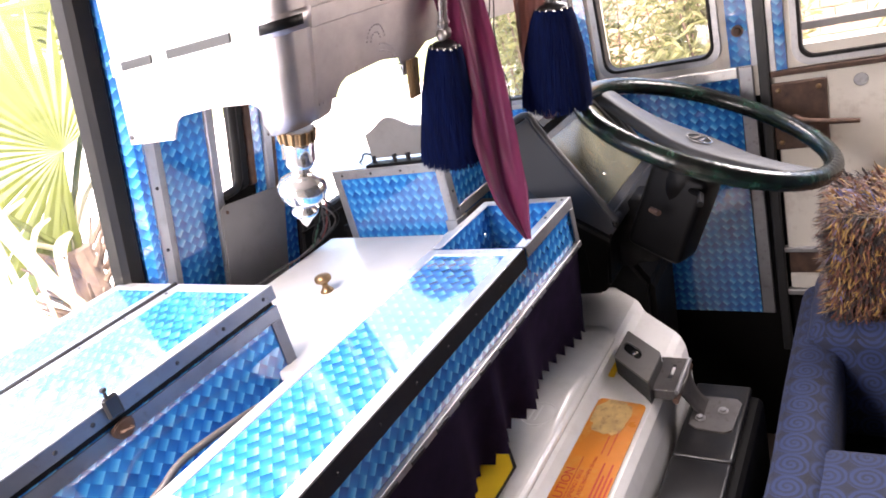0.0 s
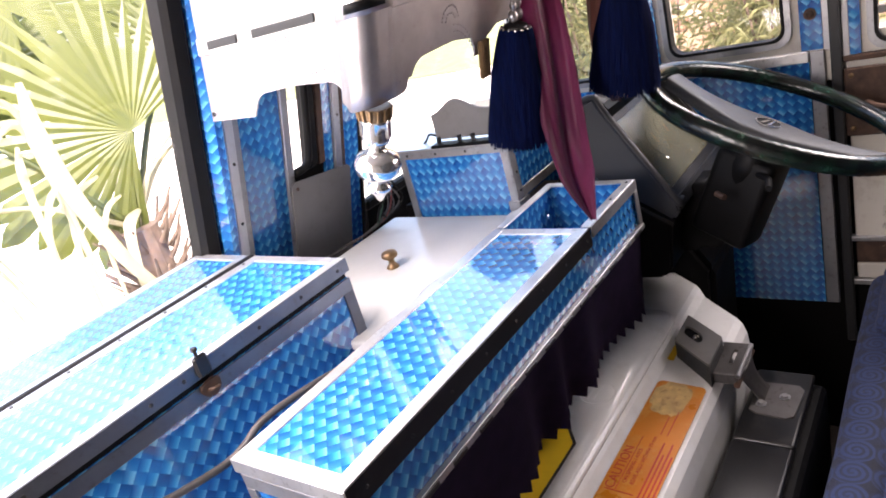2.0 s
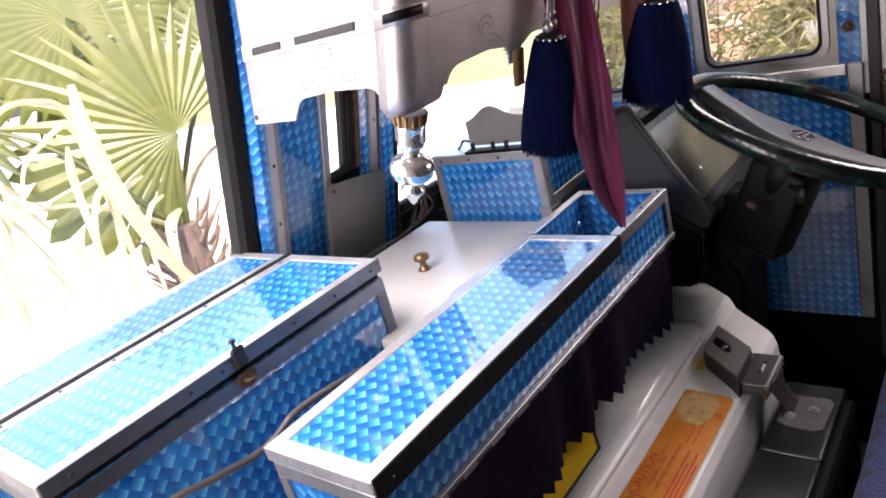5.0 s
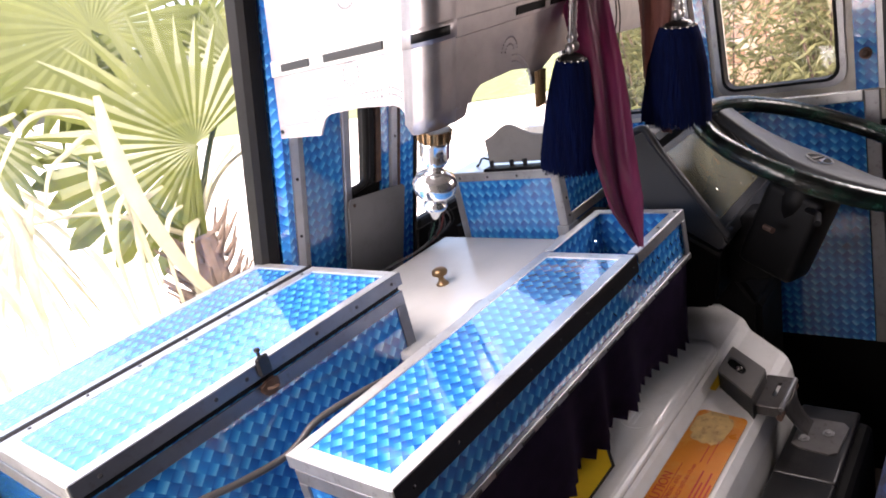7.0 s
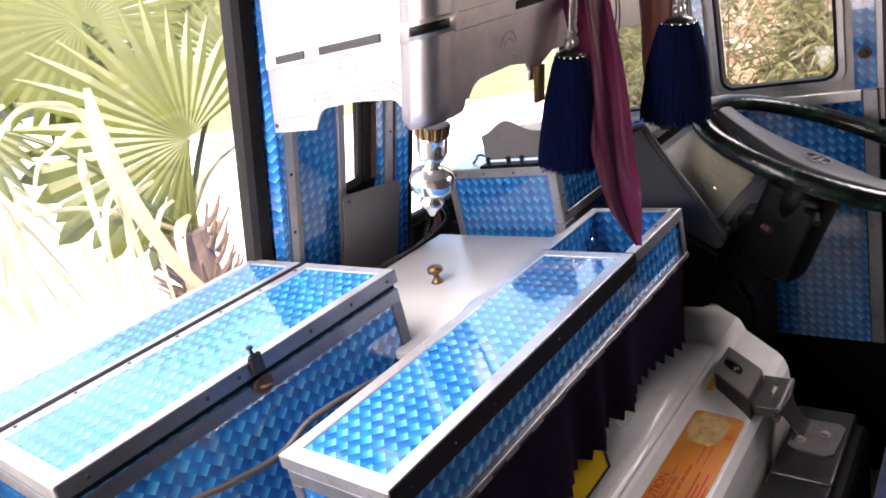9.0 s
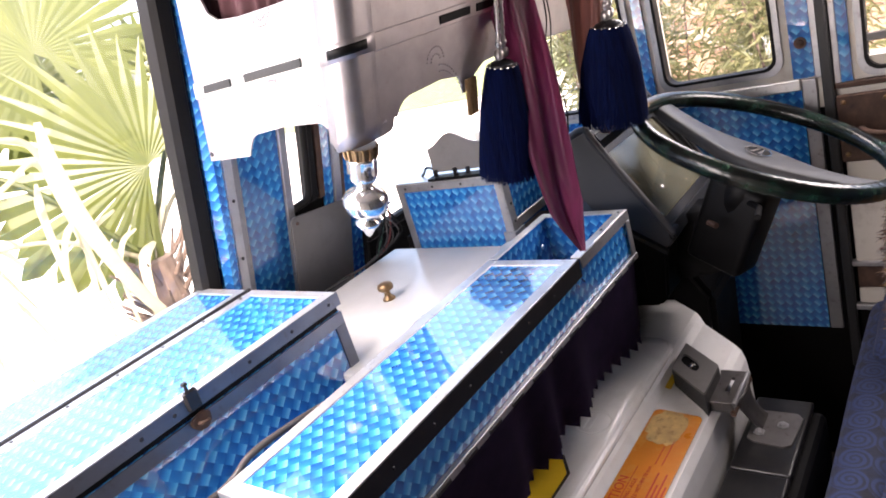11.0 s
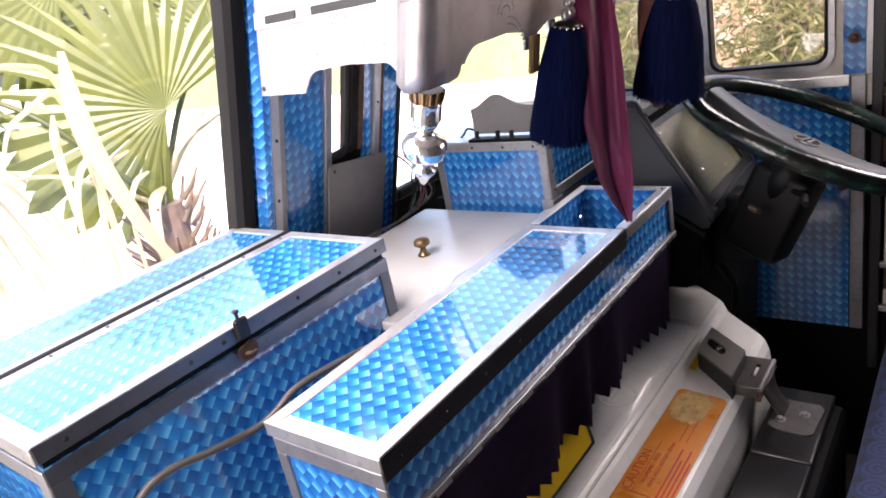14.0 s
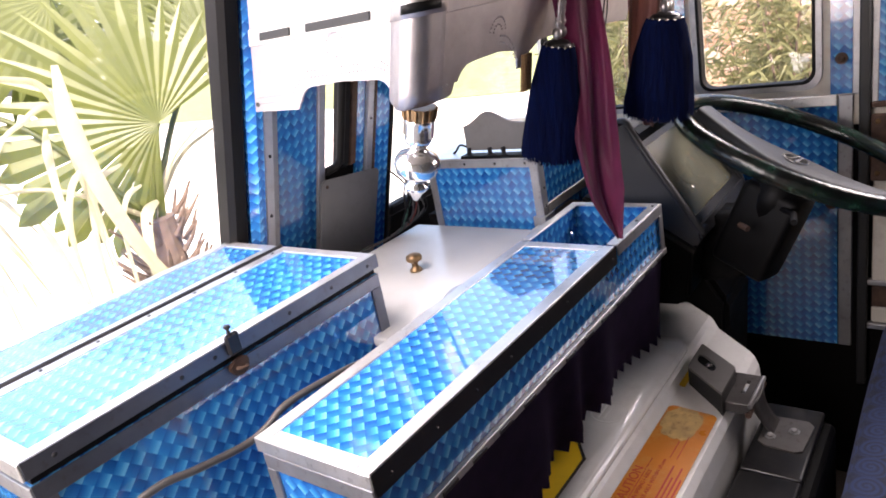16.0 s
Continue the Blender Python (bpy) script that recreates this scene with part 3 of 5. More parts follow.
def centre_box():
    b = thing("dashboard_box", (0.44, 0.09, H - 0.5), "long blue woven laminate box with shut lid and open tray", "box", "dashboard boxes")
    L, W, E = 0.663, 0.192, 0.892
    # hollow body: floor, four walls
    part("wall", box(0.004, E - 0.004, 0.004, 0.012, H - 0.100, H - 0.034), WEAVE, b)
    part("wall", box(0.004, E - 0.004, W - 0.010, W - 0.003, H - 0.30, H - 0.020), WEAVE, b)
    part("wall", box(0.004, 0.012, 0.012, W - 0.010, H - 0.30, H - 0.034), WEAVE, b)
    part("wall", box(E - 0.012, E - 0.004, 0.012, W - 0.010, H - 0.106, H - 0.004), WEAVE, b)
    part("wall", box(L + 0.005, E - 0.004, 0.0035, 0.012, H - 0.034, H - 0.004), WEAVE, b)
    part("wall", box(L + 0.005, E - 0.012, W - 0.010, W - 0.003, H - 0.02, H - 0.004), WEAVE, b)
    part("tray_floor", box(L - 0.03, E - 0.012, 0.012, W - 0.010, H - 0.105, H - 0.098), WEAVE, b)
    # lid
    lid = part("lid", box(0.003, L - 0.003, 0.003, W - 0.003, H - 0.018, H - 0.002), WEAVE, b)
    frame_strips(lid, 0.0, L, 0.0, W, H - 0.003, 0.022, ALU)
    # front edge is much darker than the lid's top and end trim
    part("skirt", box(0.0, L, -0.003, 0.0, H - 0.034, H + 0.0005, 0.001), STEEL_DARK, lid, "dark metal front edge")
    part("skirt", box(-0.003, 0.0, -0.003, W, H - 0.020, H + 0.0005, 0.001), ALU, lid)
    for i in range(8):
        screw(lid, (0.03 + i * 0.088, -0.003, H - 0.018), "-y", 0.0025, STEEL_DARK)
    # near end: strips round the blue end face
    part("trim_strip", box(0.0, 0.004, 0.002, W - 0.004, H - 0.046, H - 0.024, 0.0008), ALU_DULL, b)
    part("trim_strip", box(0.0, 0.004, W - 0.020, W - 0.003, H - 0.30, H - 0.046, 0.0008), ALU_DULL, b)
    part("trim_strip", box(0.0, 0.004, 0.002, 0.018, H - 0.30, H - 0.046, 0.0008), ALU_DULL, b)
    # front: low lip with slots
    part("lip", box(0.0, E, -0.006, 0.004, H - 0.106, H - 0.094, 0.001), ALU_DULL, b, "thin aluminium lip")
    for i in range(13):
        x = 0.03 + i * 0.067
        part("slot", box(x, x + 0.034, -0.0085, -0.006, H - 0.104, H - 0.097, 0.001), STEEL_DARK, b)
    # rim of the open tray
    frame_strips(b, L + 0.008, E, 0.0, W, H - 0.003, 0.018, ALU, 0.003, (1, 1, 0, 1))
    part("trim_strip", box(L + 0.008, E, -0.003, 0.0, H - 0.022, H, 0.0008), ALU_DULL, b)
    part("trim_strip", box(E - 0.016, E, -0.003, 0.0, H - 0.094, H - 0.022, 0.0008), ALU_DULL, b)
    screw(b, (0.79, 0.009, H), "z", 0.003)
    screw(b, (0.875, 0.009, H), "z", 0.003)
    screw(b, (0.83, W - 0.02, H - 0.05), "-y", 0.006, CHROME)
    return b


passenger_box()
centre_box()

# the white lid with a brass knob
lid = thing("white_lid", (0.57, 0.38, H - 0.03), "white painted metal lid with a turned brass knob", "lid")
part("panel", box(0.30, 0.800, 0.199, 0.560, H - 0.048, H - 0.030, 0.006, 3), WHITE, lid)
part("knob", lathe([(0.0125, 0), (0.0135, 0.002), (0.011, 0.005), (0.0065, 0.010), (0.006, 0.017), (0.010, 0.020), (0.0155, 0.023), (0.0165, 0.028), (0.0145, 0.033), (0.008, 0.0365), (0.001, 0.0375)], 24, pose(0.553, 0.372, H - 0.030)), BRASS, lid, "tarnished brass knob", True)
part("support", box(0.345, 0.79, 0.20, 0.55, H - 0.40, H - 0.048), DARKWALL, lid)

# the small blue box by the driver's windscreen
fb = thing("instrument_box", (0.9, 0.38, H - 0.05), "small blue woven laminate box with aluminium edges", "box", "dashboard boxes")
x0, x1, y0, y1, z0, z1 = 0.824, 1.06, 0.226, 0.518, H - 0.06, H + 0.120
part("body", box(x0 + 0.003, x1, y0 + 0.003, y1, z0, z1 - 0.003), WEAVE, fb)
part("top", box(x0, x1, y0, y1, z1 - 0.003, z1 + 0.001, 0.001), ALU, fb, "bright aluminium top")
part("trim_strip", box(x0, x0 + 0.003, y0, y1, z1 - 0.021, z1 - 0.003, 0.0006), ALU_DULL, fb)
part("trim_strip", box(x0, x0 + 0.003, y0, y0 + 0.020, z0 + 0.05, z1 - 0.021, 0.0006), ALU_DULL, fb)
part("trim_strip", box(x0, x0 + 0.003, y1 - 0.018, y1, z0, z1 - 0.021, 0.0006), ALU_DULL, fb)
part("trim_strip", box(x0, x0 + 0.022, y0 - 0.001, y0 + 0.003, z0 + 0.05, z1, 0.0006), ALU_DULL, fb)
part("foot_trim", box(x0 - 0.004, x0 + 0.04, y0 - 0.003, y0 + 0.026, z0, z0 + 0.050, 0.001), ALU_DULL, fb)
part("trim_strip", box(x0 + 0.023, x1, y0 - 0.001, y0 + 0.003, z1 - 0.014, z1 - 0.003, 0.0006), ALU_DULL, fb)
part("trim_strip", box(x0 + 0.023, x1, y0 - 0.001, y0 + 0.003, z0 + 0.052, z0 + 0.072, 0.0006), ALU, fb, "aluminium strip along the foot")
part("foot_plate", prism([(x0 + 0.02, z0 + 0.0), (x0 + 0.02, z0 + 0.048), (x0 + 0.12, z0 + 0.048), (x0 + 0.19, z0 + 0.02), (x0 + 0.19, z0)], 0.003, "y", y0 - 0.002), STAINED, fb, "stained steel foot plate")
for y in (0.255, 0.33, 0.41, 0.49):
    screw(fb, (x0 - 0.0005, y, z1 - 0.012), "-x", 0.003)
for z in (z1 - 0.02, z1 - 0.07, z1 - 0.11):
    screw(fb, (x0 + 0.012, y0 - 0.0015, z), "-y", 0.003)

# a grey bracket with a curved crest stands on it
crest = thing("crest_bracket", (0.84, 0.33, H + 0.12), "grey metal bracket with a curved crest on a blue box", "bracket")
yy = [0.240 + 0.172 * i / 24 for i in range(25)]
prof = [(y, H + 0.190 + 0.030 * math.exp(-((y - 0.345) / 0.042) ** 2) - 0.004 * (y - 0.24) / 0.17) for y in yy]
part("plate", prism([(0.412, H + 0.133), (0.238, H + 0.133)] + prof, 0.006, "x", 0.846, 0.0), MIDGREY, crest)
part("foot", box(0.822, 0.852, 0.236, 0.416, H + 0.1195, H + 0.1265, 0.001), BLACK, crest)
for y in (0.26, 0.31, 0.345, 0.40):
    part("tab", box(0.838, 0.846, y, y + 0.008, H + 0.126, H + 0.140, 0.001), STEEL_DARK, crest)
part("cable", tube(smooth_path([(0.85, 0.41, H + 0.14), (0.85, 0.432, H + 0.145), (0.86, 0.452, H + 0.13), (0.87, 0.47, H + 0.12)], 5), 0.0025, 6), BLACK, crest)


# ---- scalloped metal canopy that hangs from the roof ----
def arc(cx, cy, r, a0, a1, n=7):
    return [(cx + r * math.cos(radians(a0 + (a1 - a0) * i / n)), cy + r * math.sin(radians(a0 + (a1 - a0) * i / n))) for i in range(n + 1)]


canopy = thing("metal_canopy", (0.5, 0.2, H + 0.8), "embossed aluminium canopy with scalloped edges, hung from the roof", "canopy")
cz = H + 0.33
# side sheet, across the cab: y is taken at the height of its lower edge
low = [(0.512, H + 0.336), (0.400, H + 0.333), (0.396, H + 0.344)]
low += arc(0.367, H + 0.340, 0.027, 8, 90, 6) + [(0.30, H + 0.370), (0.235, H + 0.366)] + arc(0.230, H + 0.330, 0.036, 95, 165, 6) + [(0.193, H + 0.326)]
top = [(0.185, H + 0.562), (0.215, H + 0.546), (0.263, H + 0.542), (0.367, H + 0.544), (0.417, H + 0.550), (0.439, H + 0.564), (0.452, H + 0.590), (0.456, H + 0.64), (0.512, H + 0.64)]
side = part("side_sheet", shear(prism(low + top, 0.004, "x", 0.384), cz), SHEET, canopy)
# front sheet, along the cab
f_low = [(0.436, H + 0.318), (0.458, H + 0.320)] + arc(0.458, H + 0.332, 0.012, 270, 360, 4) + [(0.473, H + 0.338)] + arc(0.517, H + 0.320, 0.040, 155, 90, 6)
f_low += [(0.60, H + 0.362), (0.655, H + 0.354), (0.664, H + 0.340), (0.668, H + 0.322), (0.700, H + 0.322), (0.706, H + 0.345), (0.74, H + 0.36), (0.86, H + 0.36), (1.15, H + 0.34)]
f_top = [(1.15, H + 0.64), (0.436, H + 0.64)]
front = part("front_sheet", shear(prism(f_low + f_top, 0.004, "y", 0.143), cz), SHEET, canopy)
# slotted band round both sheets
part("band", shear(box(0.380, 0.384, 0.197, 0.512, H + 0.444, H + 0.470, 0.001), cz), ALU, canopy)
for y0, y1 in ((0.408, 0.482), (0.236, 0.372)):
    part("slot", shear(box(0.3775, 0.380, y0, y1, H + 0.450, H + 0.463, 0.001), cz), GREY, canopy)
part("band", shear(box(0.436, 1.15, 0.139, 0.143, H + 0.440, H + 0.466, 0.001), cz), SHEET, canopy)
for x0, x1 in ((0.60, 0.69), (0.71, 0.83)):
    part("slot", shear(box(x0, x1, 0.1365, 0.139, H + 0.446, H + 0.459, 0.001), cz), BLACK, canopy)


def dots(parent, path, sheet):
    """Rows of small pressed bosses."""
    bm = bmesh.new()
    for a, z in path:
        at = (0.384, a, z) if sheet == "x" else (a, 0.143, z)
        bmesh.ops.create_icosphere(bm, subdivisions=1, radius=0.0021, matrix=Matrix.Translation(at))
    part("embossing", shear(bm, cz), SHEET, parent, "rows of pressed dots", True)


rowpts = [(0.505 - 0.0075 * i, H + 0.349) for i in range(13)] + [(0.412 - 0.004 * i, H + 0.352 + 0.007 * i) for i in range(5)]
rowpts += [(0.385 - 0.0085 * i, H + 0.382) for i in range(17)] + arc(0.236, H + 0.334, 0.050, 95, 165, 9)
dots(side, rowpts, "x")
dots(side, [(a, z + 0.010) for a, z in rowpts], "x")
dots(side, arc(0.315, H + 0.425, 0.018, 0, 330, 13), "x")
dots(side, arc(0.315, H + 0.540, 0.020, 180, 360, 11) + arc(0.315, H + 0.540, 0.011, 180, 360, 6), "x")
f_row = [(0.60 + 0.0060 * i, H + 0.376 - 0.0004 * i * i) for i in range(12)]
dots(front, f_row + [(a, z + 0.010) for a, z in f_row], "y")
dots(front, arc(0.590, H + 0.392, 0.024, 10, 170, 11) + arc(0.590, H + 0.392, 0.013, 20, 170, 6), "y")
dots(front, [(0.415 + 0.009 * i, H + 0.338) for i in range(5)], "y")
screw(canopy, (0.384, 0.500, H + 0.348), "-x", 0.0045)
# the corner post: half-round, fluted foot, turned finial
POST = (0.396, 0.160)
lean = Matrix.Translation((POST[0], POST[1] - 0.006, H + 0.322)) @ pose(0, 0, 0, 17)
# the sheets run into one another round a swelling corner
PLAN = [(0.3840, 0.200), (0.3815, 0.190), (0.3770, 0.181), (0.3715, 0.173)] + arc(0.396, 0.166, 0.0262, 170, 285, 12) + [(0.412, 0.1400), (0.4225, 0.1425), (0.436, 0.1450)]


def corner_strip(z_low, z_high, first, last, out, thick, rows):
    """A bent strip that follows the corner's plan, swollen by out."""
    bm = bmesh.new()
    pts = PLAN[first:last]
    grid = []
    for r in range(rows + 1):
        line = []
        for j, (x, y) in enumerate(pts):
            lift = 0.014 * max(0.0, (y - 0.180) / 0.02) if r == 0 and z_low < H + 0.4 else 0.0
            z = z_low + lift + (z_high - z_low) * r / rows
            d = Vector((x - 0.420, y - 0.195, 0)).normalized() * out
            line.append(bm.verts.new((x + d.x, y + d.y - 0.002, z)))
        grid.append(line)
    for a, b in zip(grid, grid[1:]):
        for j in range(len(pts) - 1):
            bm.faces.new((a[j], a[j + 1], b[j + 1], b[j]))
    bmesh.ops.recalc_face_normals(bm, faces=bm.faces)
    bmesh.ops.solidify(bm, geom=list(bm.faces), thickness=thick)
    return shear(bm, cz)


part("corner_sheet", corner_strip(H + 0.320, H + 0.60, 0, len(PLAN), 0.0, 0.003, 12), SHEET, canopy, "", True)
part("band", corner_strip(H + 0.443, H + 0.468, 0, len(PLAN), 0.003, 0.002, 2), SHEET, canopy, "", True)
part("slot", corner_strip(H + 0.449, H + 0.462, 4, len(PLAN) - 2, 0.0055, 0.002, 1), BLACK, canopy, "", True)
ribs = part("fluted_collar", lathe([(0.023, -0.020), (0.024, -0.012), (0.025, -0.002)], 28, lean), BRASS, canopy, "brassy fluted collar")
for i in range(14):
    a = 2 * math.pi * i / 14
    part("flute", tube([lean @ Vector((0.0235 * math.cos(a), 0.0235 * math.sin(a), -0.020)), lean @ Vector((0.0255 * math.cos(a), 0.0255 * math.sin(a), -0.002))], 0.0028, 6), BRASS, ribs)
fin = part("finial", lathe([(0.0218, -0.02), (0.0224, -0.0244), (0.0203, -0.0277), (0.0198, -0.0464), (0.0208, -0.053), (0.0182, -0.0596), (0.0135, -0.064), (0.013, -0.0684), (0.0187, -0.0728), (0.0302, -0.0783), (0.0354, -0.0882), (0.0359, -0.0948), (0.0343, -0.0981), (0.0338, -0.1003), (0.0322, -0.1069), (0.0239, -0.1146), (0.0135, -0.119), (0.0125, -0.1223), (0.0187, -0.1267), (0.0198, -0.1311), (0.0166, -0.1366), (0.0114, -0.141), (0.0062, -0.1509), (0.0016, -0.1564)], 36, lean), CHROME, canopy, "turned chrome finial", True)
for a0, a1 in ((0, 35), (180, 215), (90, 125), (270, 305)):
    out = [(0.0235 * math.cos(radians(a0 + (a1 - a0) * i / 4)), 0.0235 * math.sin(radians(a0 + (a1 - a0) * i / 4))) for i in range(5)]
    bm = prism([(0, 0)] + out, -0.024, "z", -0.024)
    bmesh.ops.transform(bm, matrix=lean, verts=bm.verts)
    part("collar_lobe", bm, CHROME, fin)
for i in range(3):
    part("second_foot", tube([(0.688 - 0.011 * i, 0.128, H + 0.345), (0.678 - 0.010 * i, 0.135, H + 0.284)], 0.0048, 8), BRASS, canopy, "brown fluted foot of the second post")
# dark cloth behind the canopy, and its roof straps
cloth = tagged(part("canopy_curtain", shear(box(0.44, 1.15, 0.30, 0.304, H + 0.55, H + 0.77), cz), MAROON), "dark maroon cloth hung behind the metal canopy", "curtain")
bm = bmesh.new()
bmesh.ops.create_grid(bm, x_segments=60, y_segments=4, size=1)
for v in bm.verts:
    y = 0.36 + 0.15 * v.co.x
    v.co = Vector((0.412 + 0.006 * math.sin(y * 190 + 2 * math.sin(y * 40)), y, H + 0.60 + 0.10 * v.co.y))
tagged(part("canopy_curtain", shear(bm, cz), MAROON, None, "", True), "gathered dark maroon cloth behind the canopy's scalloped side", "curtain")


# ---- tassels and scarf ----
def tassel(name, at, length, width, label, material, tilt):
    """A bead stem over a skirt of threads."""
    t = thing(name, at, label, "tassel", "hanging tassels")
    m = Matrix.Translation(at) @ pose(0, 0, 0, *tilt)
    for s in (-1, 1):
        knots = [(0.0030, 0.0)]
        for i in range(24):
            knots += [(0.0045, 0.004 + 0.012 * i), (0.0030, 0.010 + 0.012 * i)]
        part("cord", lathe(knots, 10, m @ pose(s * 0.008, 0.0, 0.026)), SILVER, t, "silver thread cord", True)
        part("bead", lathe([(0.002, -0.010), (0.007, -0.007), (0.0088, 0.0), (0.007, 0.007), (0.002, 0.010)], 14, m @ pose(s * 0.0095, 0.0, 0.018)), SILVER, t, "silver bead", True)
        part("bead", lathe([(0.002, -0.006), (0.005, -0.004), (0.0062, 0.0), (0.005, 0.004), (0.002, 0.006)], 12, m @ pose(s * 0.0090, 0.0, 0.036)), SILVER, t, "silver bead", True)
    neck = width * 0.235
    part("cap", lathe([(neck * 0.98, -0.004), (neck * 0.8, 0.003), (0.010, 0.007), (0.004, 0.008)], 18, m), STEEL_DARK, t, "dark thread binding", True)
    for i in range(14):
        a = 2 * math.pi * i / 14
        part("bead", lathe([(0.0006, -0.0032), (0.0028, 0.0), (0.0006, 0.0032)], 8, m @ pose(neck * 1.04 * math.cos(a), neck * 1.04 * math.sin(a), -0.003)), CHROME, t, "", True)
    rnd = random.Random(len(name) + int(length * 1000))
    bm = lathe([(neck * 0.95, -0.003), (width * 0.265, -length * 0.12), (width * 0.375, -length * 0.45), (width * 0.45, -length * 0.96)], 26)
    for i in range(2600):
        a, r = rnd.uniform(0, 2 * math.pi), width * rnd.uniform(0.41, 0.53)
        ca, sa = math.cos(a), math.sin(a)
        b = a + rnd.gauss(0, 0.13)
        zs = -length * rnd.uniform(0.90, 1.04)
        rows = [Vector((q * r * math.cos(w), q * r * math.sin(w), z)) for q, w, z in ((0.50, a, -0.003), (0.60, a, zs * 0.12), (0.82, (a + b) / 2, zs * 0.45), (1.0, b, zs))]
        side = Vector((-sa, ca, 0)) * 0.00055
        vs = [bm.verts.new(p + side * s + Vector((ca, sa, 0)) * q) for p in rows for s, q in ((-1, 0), (0, 0.0008), (1, 0))]
        for r0 in (0, 3, 6):
            bm.faces.new((vs[r0], vs[r0 + 1], vs[r0 + 4], vs[r0 + 3]))
            bm.faces.new((vs[r0 + 1], vs[r0 + 2], vs[r0 + 5], vs[r0 + 4]))
    bmesh.ops.transform(bm, matrix=m, verts=bm.verts)
    part("threads", bm, material, t, "navy blue thread skirt", True)
    return t


tassel("tassel", (0.730, 0.092, H + 0.350), 0.204, 0.104, "navy blue thread tassel with silver beads, hung from the canopy", NAVY, (14, -2, 0))
tassel("tassel", (0.914, -0.032, H + 0.355), 0.178, 0.124, "wide navy blue tassel under brown gauze, hung from the canopy", NAVY, (10, -2, 0))


def hanging_cloth(name, spine, widths, folds, material, label, category, seed=1, rows=40, cols=22):
    """A gathered strip of cloth that follows a spine of points."""
    path = smooth_path(spine, 10)
    bm = bmesh.new()
    grid = []
    across = Vector((0.60, -0.80, 0.0))
    deep = Vector((-0.80, -0.60, 0.0))
    for i, p in enumerate(path):
        s = i / (len(path) - 1)
        k = s * (len(widths) - 1)
        a = int(min(k, len(widths) - 2))
        w = widths[a] + (widths[a + 1] - widths[a]) * (k - a)
        line = []
        for j in range(cols):
            u = j / (cols - 1) - 0.5
            wave = math.sin(u * folds * 6.283 + 4.5 * s + seed) * 0.32 + 0.07 * math.sin(u * folds * 17 + 5 * s + seed) + 0.18 * noise.noise(Vector((u * 3, s * 4, seed)))
            line.append(bm.verts.new(p + across * u * w + deep * wave * min(w, 0.05) + Vector((0, 0, 0.012 * noise.noise(Vector((u * 4, s * 3, seed + 9)))))))
        grid.append(line)
    for a, b in zip(grid, grid[1:]):
        for j in range(cols - 1):
            bm.faces.new((a[j], a[j + 1], b[j + 1], b[j]))
    bmesh.ops.solidify(bm, geom=list(bm.faces), thickness=0.0012)
    return tagged(part(name, bm, material, None, "", True), label, category)


hanging_cloth("scarf", [(0.775, 0.075, H + 0.62), (0.775, 0.070, H + 0.44), (0.765, 0.058, H + 0.30), (0.752, 0.054, H + 0.17), (0.724, 0.034, H + 0.082), (0.690, 0.000, H + 0.004)],
              [0.084, 0.082, 0.076, 0.078, 0.062, 0.010], 1.15, SILK, "magenta silk scarf hanging to a point over the box rim", "scarf", 1)
hanging_cloth("gauze", [(0.895, -0.015, H + 0.62), (0.90, -0.005, H + 0.42), (0.905, 0.015, H + 0.27), (0.915, 0.010, H + 0.155)],
              [0.05, 0.075, 0.06, 0.03], 1.4, SILK_BROWN, "brown gauze strip hanging beside the wide tassel", "scarf", 4)
cord = thing("cord_string", (0.87, 0.07, H + 0.2), "thin dark twisted cords hanging beside the scarf", "cord")
for i, dx in enumerate((0.0, 0.012)):
    part("strand", tube(smooth_path([(0.868 + dx, 0.075, H + 0.62), (0.872 + dx, 0.062, H + 0.42), (0.866 + dx * 2, 0.080, H + 0.33), (0.872 - dx, 0.066, H + 0.24), (0.868, 0.078, H + 0.14), (0.862, 0.09, H + 0.05)], 6), 0.0014, 6), RUBBER, cord)

# ---- curtain with a pinked hem under the long box ----
bm = bmesh.new()
grid = []
n = 245
for r in range(9):
    line = []
    for i in range(n + 1):
        x = 0.0 + 0.900 * i / n
        hem = 0.292 - 0.008 * x + 0.004 * math.sin(x * 9)
        saw = 0.023 * (1 - (i % 8) / 8) if r == 8 else 0.0
        z = H - 0.104 - (hem - 0.104) * r / 8 + saw
        y = 0.004 + 0.013 * (0.3 + 0.7 * r / 8) * math.sin(x * 38 + 1.6 * math.sin(x * 13)) + 0.012 * r / 8
        line.append(bm.verts.new((x, y, z)))
    grid.append(line)
for a, b in zip(grid, grid[1:]):
    for i in range(n):
        bm.faces.new((a[i], a[i + 1], b[i + 1], b[i]))
bmesh.ops.solidify(bm, geom=list(bm.faces), thickness=0.001)
tagged(part("valance_curtain", bm, CURTAIN, None, "", True), "dark violet cloth valance with a pinked hem, under the long box", "curtain")


# ---- engine cover ----
ec = thing("engine_cover", (0.62, 0.02, 0.0), "white moulded engine cover with warning stickers", "engine cover")
cz0 = H - 0.385
prof = [(0.30, 0.0), (0.30, cz0 + 0.02), (-0.006, cz0 + 0.018), (-0.018, cz0 + 0.012), (-0.030, cz0 - 0.002), (-0.118, cz0 - 0.008), (-0.134, cz0 - 0.014), (-0.144, cz0 - 0.030), (-0.150, cz0 - 0.07), (-0.175, 0.0)]
bm = prism(prof, 1.245, "x", -0.10)
for v in bm.verts:
    if v.co.x > 1.0:
        v.co.x += 0.84 * v.co.y - 0.05 * max(0.0, cz0 - 0.01 - v.co.z)
end = [e for e in bm.edges if all(v.co.x > 0.95 for v in e.verts)]
